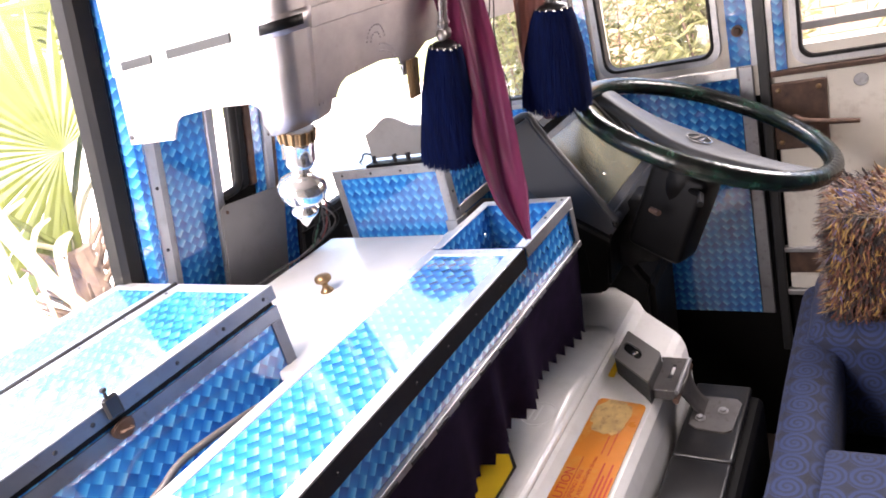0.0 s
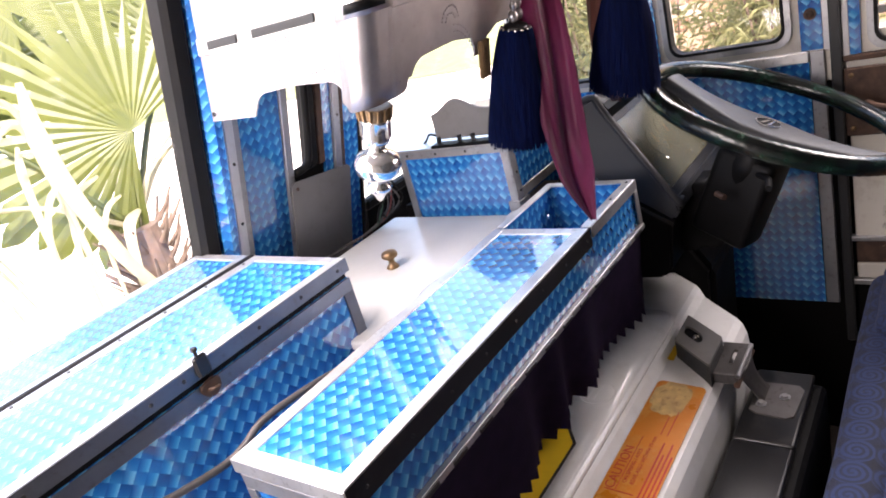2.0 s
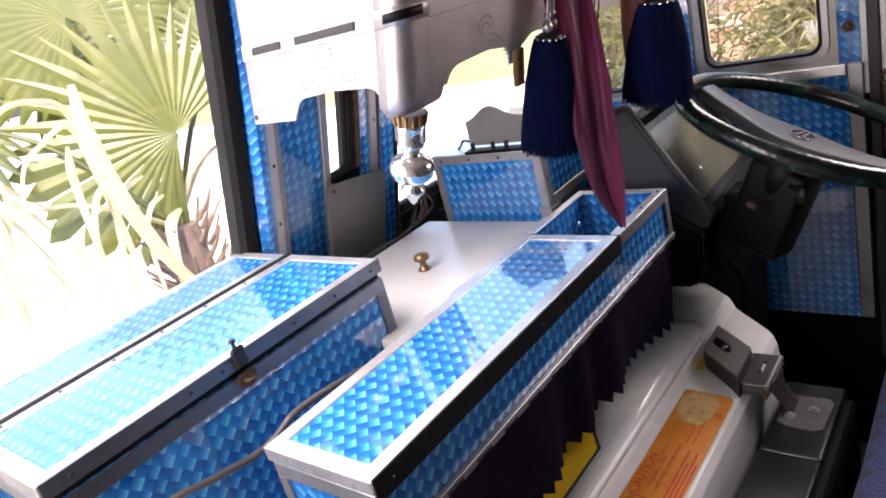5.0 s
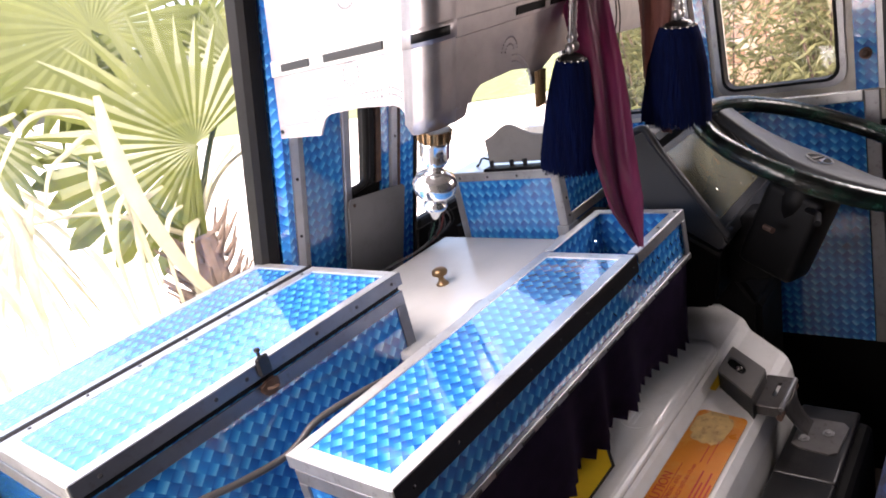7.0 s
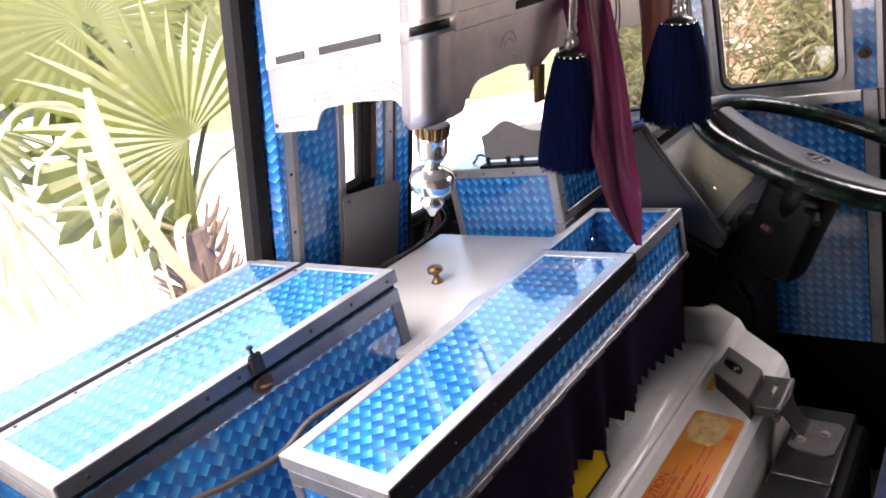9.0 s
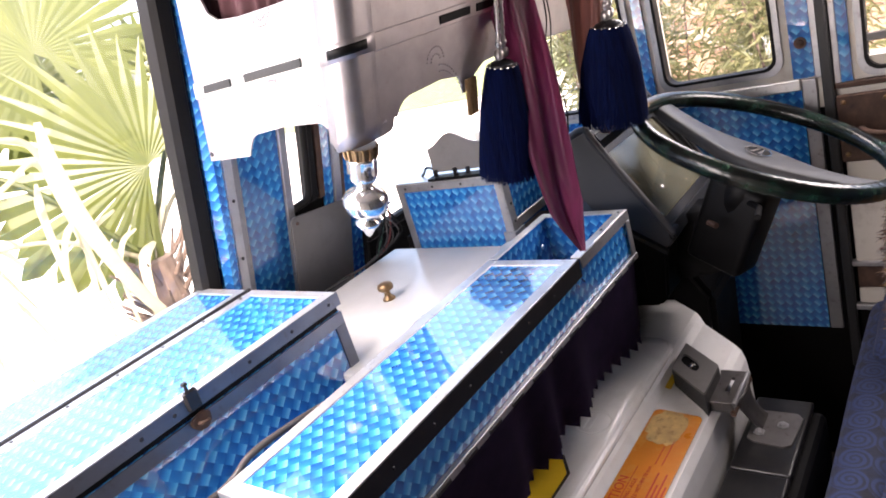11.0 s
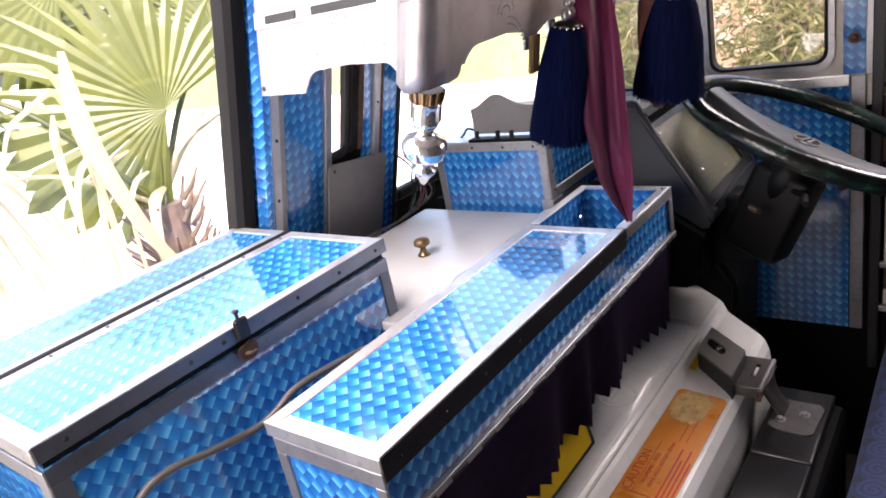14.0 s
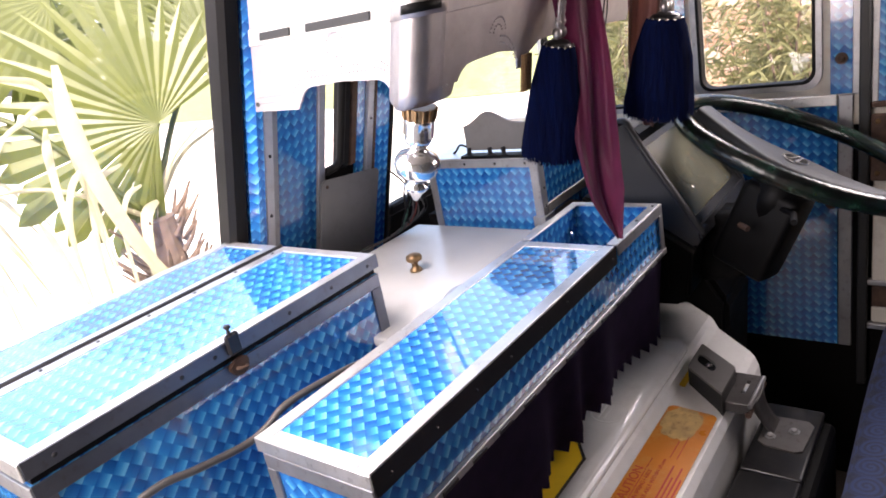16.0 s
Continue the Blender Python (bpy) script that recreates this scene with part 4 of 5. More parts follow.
bmesh.ops.bevel(bm, geom=end, offset=0.009, segments=3, affect="EDGES")
part("shell", bm, COVER, ec)
pad = prism(rounded(0.30, 0.985, -0.010, 0.16, 0.040), 0.022, "z", cz0 + 0.013)
bmesh.ops.bevel(pad, geom=[e for e in pad.edges if all(v.co.z > cz0 + 0.03 for v in e.verts)], offset=0.008, segments=3, affect="EDGES")
part("raised_panel", pad, COVER, ec, "", True)
part("badge_ring", ring_plate(arc(0.655, 0.046, 0.036, 0, 348, 30), arc(0.655, 0.046, 0.033, 0, 348, 30), 0.002, "z", cz0 + 0.0335), COVER, ec, "moulded round badge")
part("badge_bar", box(0.632, 0.680, 0.044, 0.050, cz0 + 0.0335, cz0 + 0.0355, 0.001), COVER, ec)
part("badge_bar", box(0.632, 0.680, 0.056, 0.062, cz0 + 0.0335, cz0 + 0.0355, 0.001), COVER, ec)
tilt = Matrix.Translation((0, -0.08, cz0 - 0.004)) @ pose(0, 0, 0, 4.5) @ Matrix.Translation((0, 0.08, 0))
bm = prism(rounded(0.30, 0.765, -0.128, -0.034, 0.012), 0.0012, "z", 0.001)
bmesh.ops.transform(bm, matrix=tilt, verts=bm.verts)
lab = part("caution_sticker", bm, ORANGE, ec, "worn orange caution sticker")
yel = part("notice_sticker", prism([(0.30, 0.03), (0.30, 0.145), (0.545, 0.145), (0.545, 0.060), (0.505, 0.032)], 0.0012, "z", cz0 + 0.0345), YELLOW, ec, "yellow notice sticker with a black edge")
part("border", ring_plate([(0.295, 0.026), (0.295, 0.149), (0.549, 0.149), (0.549, 0.058), (0.507, 0.026)], [(0.30, 0.031), (0.30, 0.144), (0.544, 0.144), (0.544, 0.061), (0.504, 0.031)], 0.0008, "z", cz0 + 0.0356), INK, yel)


def lettering(text, size, m, material, parent, label=""):
    c = bpy.data.curves.new("lettering", "FONT")
    c.body, c.size, c.extrude = text, size, 0.0002
    c.materials.append(material)
    ob = new("lettering", c)
    ob.parent = parent
    ob.matrix_parent_inverse = Matrix.Translation(-Vector(parent.location))
    ob.matrix_basis = m
    if label:
        ob["label"] = label
    return ob


rnd = random.Random(8)
edge = []
for i in range(40):
    a = 2 * math.pi * i / 40
    q = 0.82 + 0.3 * noise.noise(Vector((2.2 * math.cos(a), 2.2 * math.sin(a), 3.0))) + rnd.uniform(-0.05, 0.05)
    edge.append((min(0.763, 0.718 + 0.072 * q * math.cos(a)), max(-0.126, min(-0.037, -0.072 + 0.044 * q * math.sin(a)))))
bm = prism(edge, 0.0004, "z", 0.0022)
bmesh.ops.transform(bm, matrix=tilt, verts=bm.verts)
part("worn_patch", bm, WORN, lab, "pale patch where the print has worn away")
up = Matrix.Translation((0, 0, 0.0024))
lettering("CAUTION", 0.024, tilt @ up @ Matrix.Translation((0.455, -0.056, 0)), RED_INK, lab, "red printed word")
for i, word in enumerate(("ON SPRING / AXLE", "REAR AXLE WITHIN 10 mm")):
    lettering(word, 0.0105, tilt @ up @ Matrix.Translation((0.475, -0.071 - 0.013 * i, 0)), RED_INK, lab)
for x0, x1, y, h in [(0.40, 0.59 - 0.03 * (i % 2), -0.102 - 0.0075 * i, 0.003) for i in range(4)] + [(0.61, 0.66 + 0.02 * (i % 2), -0.088 - 0.012 * i, 0.0016) for i in range(2)] + [(0.452, 0.454, -0.092, 0.05), (0.455, 0.595, -0.0605, 0.0012)]:
    bm = box(x0, x1, y, y + h, 0.0022, 0.0026)
    bmesh.ops.transform(bm, matrix=tilt, verts=bm.verts)
    part("text_bar", bm, RED_INK, lab)
for i in range(5):
    part("text_bar", box(0.33 + 0.02 * i, 0.36 + 0.026 * i, 0.075 + 0.012 * i, 0.079 + 0.012 * i, cz0 + 0.0358, cz0 + 0.0362), INK, yel)

# hinge block and latch on the cover
blk = thing("latch_block", (0.82, -0.09, cz0), "grey cast metal latch block with an oval slot", "latch")
part("yellow_mark", box(0.84, 0.95, -0.040, -0.026, cz0 - 0.003, cz0 + 0.0015, 0.001), YELLOW, ec, "smear of yellow paint")


def slant(bm):
    for v in bm.verts:
        v.co.x += 0.85 * (v.co.y + 0.088)
    return bm


part("block", slant(ring_plate(rounded(0.816, 0.916, -0.133, -0.043, 0.004, 4), rounded(0.852, 0.884, -0.098, -0.050, 0.014, 4), 0.006, "z", cz0 + 0.035)), MIDGREY, blk)
part("slot_floor", slant(prism(rounded(0.8525, 0.8835, -0.0975, -0.0505, 0.013, 5), 0.0012, "z", cz0 + 0.0350)), BLACK, blk)
part("body", slant(box(0.8165, 0.9155, -0.1325, -0.0435, cz0 - 0.02, cz0 + 0.0348)), GREY, blk)
part("pin", lathe([(0.007, 0), (0.007, 0.008), (0.004, 0.011)], 10, pose(0.870, -0.082, cz0 + 0.034)), CHROME, blk)


def slit_rect(x0, x1, y0, y1):
    return [(x1, y1), ((x0 + x1) / 2, y1), (x0, y1), (x0, y0), ((x0 + x1) / 2, y0), (x1, y0)]


strap = thing("hold_down_bracket", (0.85, -0.23, H - 0.47), "bent steel hold-down bracket bolted to the black box", "bracket")
# a channel with a slit top, a bent arm and a bolted foot
ch = part("channel", ring_plate(slit_rect(0.800, 0.905, -0.176, -0.128), slit_rect(0.836, 0.884, -0.160, -0.152), 0.004, "z", cz0 + 0.006), STAINED, strap, "slit steel channel")
part("channel_wall", box(0.796, 0.800, -0.178, -0.124, cz0 - 0.012, cz0 + 0.010, 0.0008), STAINED, ch)
part("channel_wall", box(0.905, 0.909, -0.178, -0.124, cz0 - 0.012, cz0 + 0.010, 0.0008), STAINED, ch)
part("lip", tube([(0.796, -0.178, cz0 + 0.007), (0.909, -0.178, cz0 + 0.007)], 0.005, 8), ALU_DULL, ch, "bright rolled edge")
bm = bmesh.new()
rows = []
for i in range(9):
    q = i / 8
    y = -0.180 - 0.030 * q ** 2
    z = (cz0 + 0.004) * (1 - q) + (H - 0.463) * q
    a, b = 0.842 - 0.038 * (1 - q) ** 2 - 0.006 * q, 0.880 + 0.024 * (1 - q) ** 2 + 0.014 * q * q
    rows.append([bm.verts.new((a + (b - a) * j / 4, y - 0.006 * math.sin(math.pi * j / 4) * (1 - q), z)) for j in range(5)])
for r0, r1 in zip(rows, rows[1:]):
    for j in range(4):
        bm.faces.new((r0[j], r0[j + 1], r1[j + 1], r1[j]))
bmesh.ops.recalc_face_normals(bm, faces=bm.faces)
bmesh.ops.solidify(bm, geom=list(bm.faces), thickness=0.0035)
part("arm", bm, STAINED, strap, "waisted steel arm", True)
part("pivot", tube([(0.790, -0.176, cz0 - 0.010), (0.915, -0.176, cz0 - 0.010)], 0.006, 10), RUST, strap, "rusty pivot pin")
part("foot", prism([(0.812, -0.186), (0.802, -0.200), (0.797, -0.255), (0.806, -0.268), (0.890, -0.274), (0.905, -0.262), (0.905, -0.200), (0.898, -0.186)], 0.004, "z", H - 0.466, 0.0008), STAINED, strap)
for x, y in ((0.861, -0.243), (0.832, -0.205)):
    part("bolt", lathe([(0.011, 0), (0.011, 0.002), (0.007, 0.002), (0.007, 0.006), (0.004, 0.008)], 6, pose(x, y, H - 0.462)), ALU_DULL, strap, "hexagonal bolt")
bx = thing("black_box", (0.6, -0.23, 0.0), "glossy dark grey battery box with ribbed lid beside the engine cover", "battery box")
part("case", box(0.02, 0.955, -0.304, -0.176, 0.0, H - 0.484, 0.020, 3), BLACK, bx)
for i, (a, b) in enumerate(((0.02, 0.44), (0.445, 0.7215), (0.7245, 0.955))):
    part("lid_panel", box(a, b, -0.282, -0.174, H - 0.480, H - 0.466, 0.006, 3), BOXLID, bx, "", True)


# ---- steering wheel and instruments ----
axis = Vector((0.071, -0.410, 0.909)).normalized()
C = Vector((1.083, -0.2215, H + 0.054))
turn = axis.to_track_quat("Z", "Y").to_matrix().to_4x4()
WM = Matrix.Translation(C) @ turn
sw = thing("steering_wheel", C, "large steering wheel wrapped in green vinyl, grey horn pad", "steering wheel")
bm = bmesh.new()
R, segs, tsegs = 0.242, 240, 14
rings = []
for i in range(segs):
    a = 2 * math.pi * i / segs
    wrap = 0.0009 * (abs(((i * 80 / segs) % 1.0) - 0.5) * 2) + 0.0006 * noise.noise(Vector((math.cos(a) * 4, math.sin(a) * 4, 0)))
    rings.append([bm.verts.new(((R + (0.0165 + wrap) * math.cos(2 * math.pi * k / tsegs)) * math.cos(a), (R + (0.0165 + wrap) * math.cos(2 * math.pi * k / tsegs)) * math.sin(a), (0.0175 + wrap) * math.sin(2 * math.pi * k / tsegs))) for k in range(tsegs)])
for i in range(segs):
    for k in range(tsegs):
        bm.faces.new((rings[i][k], rings[(i + 1) % segs][k], rings[(i + 1) % segs][(k + 1) % tsegs], rings[i][(k + 1) % tsegs]))
bmesh.ops.recalc_face_normals(bm, faces=bm.faces)
bmesh.ops.transform(bm, matrix=WM, verts=bm.verts)
part("rim", bm, VINYL, sw, "rim wrapped in dark green vinyl", True)
spoke_way = turn.inverted() @ Vector((0.05, 0.166, 0.075))
SPOKE = Matrix.Rotation(math.atan2(spoke_way.y, spoke_way.x), 4, "Z")


def in_wheel(bm):
    bmesh.ops.transform(bm, matrix=WM @ SPOKE, verts=bm.verts)
    return bm


# horn pad: a long tapered bar across the wheel
bm = bmesh.new()
prof = []
for i in range(25):
    s = -1 + 2 * i / 24
    w = 0.030 + 0.030 * math.exp(-(s / 0.45) ** 2)
    z = -0.026 + 0.026 * abs(s) ** 2.2
    prof.append((s * 0.222, w, z))
top, bot = [], []
for x, w, z in prof:
    top.append([bm.verts.new((x, y * w, z - 0.006 * abs(y) ** 3)) for y in (-1, -0.8, -0.4, 0, 0.4, 0.8, 1)])
    bot.append([bm.verts.new((x, y * w * 0.92, z - 0.026)) for y in (-1, 1)])
for i in range(24):
    for k in range(6):
        bm.faces.new((top[i][k], top[i + 1][k], top[i + 1][k + 1], top[i][k + 1]))
    bm.faces.new((bot[i][0], bot[i][1], bot[i + 1][1], bot[i + 1][0]))
    bm.faces.new((top[i][0], bot[i][0], bot[i + 1][0], top[i + 1][0]))
    bm.faces.new((top[i][6], top[i + 1][6], bot[i + 1][1], bot[i][1]))
bmesh.ops.recalc_face_normals(bm, faces=bm.faces)
pad = part("horn_pad", in_wheel(bm), PADGREY, sw, "grey moulded horn pad", True)
part("badge_ring", in_wheel(ring_plate(arc(0, 0, 0.026, 0, 350, 35), arc(0, 0, 0.0232, 0, 350, 35), 0.002, "z", -0.0255)), CHROME, pad, "chrome badge ring")
part("badge_face", in_wheel(lathe([(0.023, -0.0255), (0.022, -0.0242)], 24)), BLACK, pad)
for s in (-1, 1):
    part("badge_bar", in_wheel(prism([(s * 0.003, -0.017), (s * 0.006, -0.017), (s * 0.011, 0.012), (s * 0.020, 0.012), (s * 0.0195, 0.015), (s * 0.004, 0.015)], 0.001, "z", -0.0242)), CHROME, pad)
part("hub", in_wheel(lathe([(0.045, -0.15), (0.050, -0.11), (0.042, -0.050)], 24)), BLACK, sw, "", True)
col_ = thing("steering_column", C - axis * 0.35, "black plastic steering column cowl with an ignition lock", "steering column")
part("cowl", in_wheel(box(-0.062, 0.062, -0.045, 0.045, -0.28, -0.09, 0.016, 3)), BLACK, col_, "", True)
part("lock", tube([(0.985, -0.125, H - 0.075), (0.970, -0.144, H - 0.078)], 0.006, 14), RUST, col_, "metal ignition lock")
part("boot", prism([(-0.12, H - 0.09), (-0.160, H - 0.15), (-0.12, H - 0.22), (-0.06, H - 0.245), (0.02, H - 0.245), (0.02, H - 0.09)], 0.13, "x", 1.05, 0.02), BLACK, col_, "black column boot", True)
# added black block: stands for the shadow over the lower cladding
part("shroud", prism([(0.015, H - 0.28), (0.22, H - 0.28), (0.22, 0.0), (0.06, 0.0), (-0.02, 0.30), (-0.035, H - 0.36)], 0.20, "x", 1.185, 0.015), BLACK, col_, "added black block down to the floor, stands for shade")
part("stalk", tube([C - axis * 0.13, C - axis * 0.11 + Vector((-0.10, -0.05, 0.0)), C - axis * 0.10 + Vector((-0.17, -0.06, 0.0))], 0.006, 8), BLACK, col_)

ins = thing("instrument_cluster", (1.14, 0.06, H - 0.3), "dark grey instrument cluster housing with a slanted dial window", "instrument cluster")
S0, S1 = Vector((0, -0.034, H - 0.080)), Vector((0, 0.080, H + 0.084))
CX0, CX1 = 0.972, 1.330
# a shallow slanted tray: two cheeks, a hood over the top, a lip along the foot
cheek = [(0.092, H + 0.150), (0.128, H + 0.138), (0.162, H + 0.118), (0.172, H + 0.045), (0.115, H - 0.030), (-0.036, H - 0.128), (-0.052, H - 0.108), (-0.048, H - 0.080)]
part("cheek", prism(cheek, 0.020, "x", CX0, 0.005), PADGREY, ins)
part("cheek", prism(cheek, 0.020, "x", CX1 - 0.020, 0.005), PADGREY, ins)
part("hood", prism([(0.092, H + 0.150), (0.128, H + 0.138), (0.162, H + 0.118), (0.172, H + 0.045), (0.155, H + 0.04), (0.108, H + 0.100), (0.080, H + 0.132)], CX1 - CX0 - 0.040, "x", CX0 + 0.020), PADGREY, ins)
# black strip puts the hood's inner shadow into the shape
part("hood_liner", prism([(0.082, H + 0.090), (0.106, H + 0.098), (0.082, H + 0.130), (0.072, H + 0.118)], CX1 - CX0 - 0.044, "x", CX0 + 0.022), BLACK, ins, "black strip for the shade under the hood")
part("lip", prism([(-0.048, H - 0.080), (-0.052, H - 0.108), (-0.036, H - 0.128), (-0.012, H - 0.112), (-0.034, H - 0.086)], CX1 - CX0 - 0.040, "x", CX0 + 0.020), PADGREY, ins)
part("bezel", tube(smooth_path([(CX0 + 0.006, 0.150, H + 0.128), (CX0 + 0.004, 0.095, H + 0.150), (CX0 + 0.004, 0.070, H + 0.108), (CX0 + 0.004, -0.040, H - 0.072), (CX0 + 0.010, -0.050, H - 0.088), (CX0 + 0.030, -0.051, H - 0.090)], 6), 0.008, 10), PADGREY, ins, "rounded bezel edge", True)
part("seam_strip", prism([(0.120, H - 0.034), (0.118, H - 0.042), (-0.034, H - 0.140), (-0.036, H - 0.130)], 0.012, "x", CX0 - 0.004), GREY, ins)
part("lower_case", prism([(-0.028, H - 0.136), (0.115, H - 0.044), (0.22, H - 0.02), (0.22, H - 0.30), (0.060, H - 0.275), (0.010, H - 0.272), (-0.012, H - 0.250)], CX1 - CX0 - 0.05, "x", CX0 + 0.012, 0.006), BLACK, ins, "dark lower case")
part("vent", box(CX0 + 0.010, CX0 + 0.013, 0.03, 0.10, H - 0.23, H - 0.16, 0.0), BLACK, ins)
n_face = Vector((0, -0.821, 0.571))
slope = (S1 - S0).normalized()
FM = Matrix.Translation(S0 + Vector((1.002, 0, 0))) @ Matrix(((1, 0, 0), (0, slope.y, n_face.y), (0, slope.z, n_face.z))).to_4x4()
flen = (S1 - S0).length


def on_face(bm):
    bmesh.ops.transform(bm, matrix=FM, verts=bm.verts)
    return bm


part("dial_board", on_face(box(-0.010, 0.308, -0.006, flen + 0.01, -0.030, -0.022)), BLACK, ins)
part("window_frame", on_face(ring_plate(rounded(-0.010, 0.308, -0.012, flen + 0.012, 0.010), rounded(0.000, 0.298, 0.012, flen - 0.006, 0.010), 0.010, "z", -0.006)), GREY, ins)
cover = part("dial_window", on_face(prism(rounded(-0.002, 0.300, 0.010, flen - 0.004, 0.010), 0.002, "z", -0.004)), DIALGLASS, ins, "clear plastic dial window")
for cx, r in ((0.06, 0.045), (0.15, 0.038), (0.225, 0.045)):
    d = part("dial", on_face(lathe([(r, -0.022), (r, -0.018), (r * 0.9, -0.017), (r * 0.88, -0.020), (0.001, -0.020)], 32, Matrix.Translation((cx, flen * 0.5, 0)))), DARKWALL, ins, "round dial")
    part("needle", on_face(box(cx - 0.001, cx + 0.001, flen * 0.5 - 0.004, flen * 0.5 + r * 0.7, -0.0195, -0.0185)), ORANGE, d)
for x, y in ((0.012, 0.020), (0.270, 0.020), (0.095, 0.060), (0.20, 0.030)):
    part("screw", on_face(lathe([(0.004, -0.002), (0.004, 0.0), (0.001, 0.001)], 8, Matrix.Translation((x, y, 0)))), CHROME, ins)


# ---- the driver's side wall ----
def side_window(name, y0, y1, z0, z1, label):
    w = structure(thing(name, (WX, (y0 + y1) / 2, z0), label, "window"))
    part("frame", ring_plate(rounded(y0 - 0.016, y1 + 0.016, z0 - 0.016, z1 + 0.016, 0.036), rounded(y0 - 0.002, y1 + 0.002, z0 - 0.002, z1 + 0.002, 0.030), 0.012, "x", WX - 0.010), ALU_DULL, w, "bright aluminium frame")
    part("gasket", ring_plate(rounded(y0 - 0.003, y1 + 0.003, z0 - 0.003, z1 + 0.003, 0.030), rounded(y0 + 0.004, y1 - 0.004, z0 + 0.004, z1 - 0.004, 0.027), 0.030, "x", WX - 0.012), RUBBER, w, "black rubber gasket")
    window_pane("pane", prism(rounded(y0, y1, z0, z1, 0.028), 0.004, "x", WX + 0.004), w)
    return w


side_window("window_3", -0.192, 0.062, H + 0.123, H + 0.60, "rounded driver side window in rubber and aluminium")
side_window("window_4", 0.145, 0.49, H + 0.095, H + 0.60, "front quarter window beside the windscreen")
side_window("window_5", -1.0, -0.368, H + 0.092, H + 0.60, "sliding window of the driver's door")
bar = structure(part("window_rail", box(WX - 0.012, WX - 0.004, -1.0, -0.372, H + 0.150, H + 0.168, 0.002), MIDGREY), "grey sliding rail across the door window", "window rail")
clad = structure(thing("trim_driver", (WX, -0.1, H - 0.5), "blue woven laminate cladding with aluminium strips on the cab side", "cladding"))
part("panel", box(WX - 0.006, WX, -0.238, 0.36, 0.40, H + 0.066), WEAVE, clad)
part("sill_strip", box(WX - 0.012, WX, -0.238, 0.10, H + 0.067, H + 0.092, 0.002), ALU, clad, "aluminium sill strip")
part("panel", box(WX - 0.006, WX, -0.268, -0.224, H + 0.093, 2.0), WEAVE, clad)
part("panel", box(WX - 0.006, WX, 0.092, 0.116, H + 0.093, 2.0), WEAVE, clad)
part("post_strip", box(WX - 0.010, WX, -0.270, -0.240, 0.40, H + 0.09, 0.002), ALU_DULL, clad)
part("post_strip", box(WX - 0.010, WX, -0.283, -0.268, H + 0.09, 2.0, 0.002), ALU_DULL, clad)
part("jamb", box(WX - 0.026, WX, -0.304, -0.283, 0.30, 2.0, 0.003), GREY, clad, "dark door jamb")
part("panel", box(WX - 0.006, WX, -0.340, -0.318, H + 0.06, 2.0), WEAVE, clad)
part("post_strip", box(WX - 0.010, WX, -0.318, -0.305, H + 0.06, 2.0, 0.001), ALU_DULL, clad)
for z, y in ((H + 0.172, -0.246), (H - 0.17, -0.225), (H - 0.01, -0.258)):
    part("bolt", lathe([(0.013, 0), (0.013, 0.003), (0.008, 0.003), (0.007, 0.009), (0.003, 0.011)], 14, pose(WX - 0.006, y, z, 0, -90)), RUST, clad, "rusty bolt")
door = structure(thing("door_1", (WX, -0.65, 0.3), "cream steel driver's door with a rusty lock", "door"))
part("skin", box(WX - 0.012, WX, -1.20, -0.312, H - 0.37, H + 0.060, 0.003), CREAM, door)
part("skin", box(WX - 0.012, WX, -1.20, -0.312, H - 0.475, H - 0.435, 0.003), CREAM, door)
part("recess", box(WX - 0.004, WX, -1.20, -0.312, H - 0.435, H - 0.37), RUST, door)
part("rail", box(WX - 0.020, WX, -1.20, -0.300, H - 0.372, H - 0.360, 0.002), ALU_DULL, door)
part("rail", box(WX - 0.020, WX, -1.20, -0.300, H - 0.490, H - 0.476, 0.002), ALU_DULL, door)
part("sill_strip", box(WX - 0.018, WX, -1.20, -0.305, H + 0.060, H + 0.072, 0.002), RUST, door)
lock = part("lock_plate", box(WX - 0.024, WX - 0.012, -0.415, -0.306, H - 0.108, H + 0.046, 0.003), RUST, door, "rusty lock plate")
part("handle", tube(smooth_path([(WX - 0.030, -0.350, H - 0.035), (WX - 0.050, -0.365, H - 0.036), (WX - 0.055, -0.40, H - 0.040), (WX - 0.050, -0.475, H - 0.048)], 5), 0.011, 10, None, 0.45), RUST, lock, "curved steel door handle")
for y, z in ((-0.32, H + 0.03), (-0.40, H + 0.03), (-0.32, H - 0.09), (-0.40, H - 0.09), (-0.335, H - 0.04)):
    part("rivet", lathe([(0.006, 0), (0.005, 0.003), (0.001, 0.005)], 10, pose(WX - 0.024, y, z, 0, -90)), BRASS, lock)
part("escutcheon", lathe([(0.014, 0), (0.013, 0.002), (0.001, 0.002)], 16, pose(WX - 0.012, -0.478, H + 0.03, 0, -90)), ALU_DULL, door)

# ---- driver's seat with a fur cover ----
seat = thing("driver_seat", (0.95, -0.62, 0.0), "driver's seat in blue scroll-patterned fabric", "seat")
part("base", box(0.62, 1.24, -0.92, -0.42, 0.0, 0.36), BLACK, seat)


def cushion(x0, x1, y0, y1, z0, z1, r=0.04, seed=0):
    bm = box(x0, x1, y0, y1, z0, z1, r, 5)
    bmesh.ops.subdivide_edges(bm, edges=[e for e in bm.edges if e.calc_length() > 0.12], cuts=6, use_grid_fill=True)
    for v in bm.verts:
        v.co += 0.006 * noise.noise_vector(v.co * 9 + Vector((seed, 0, 0)))
    return bm


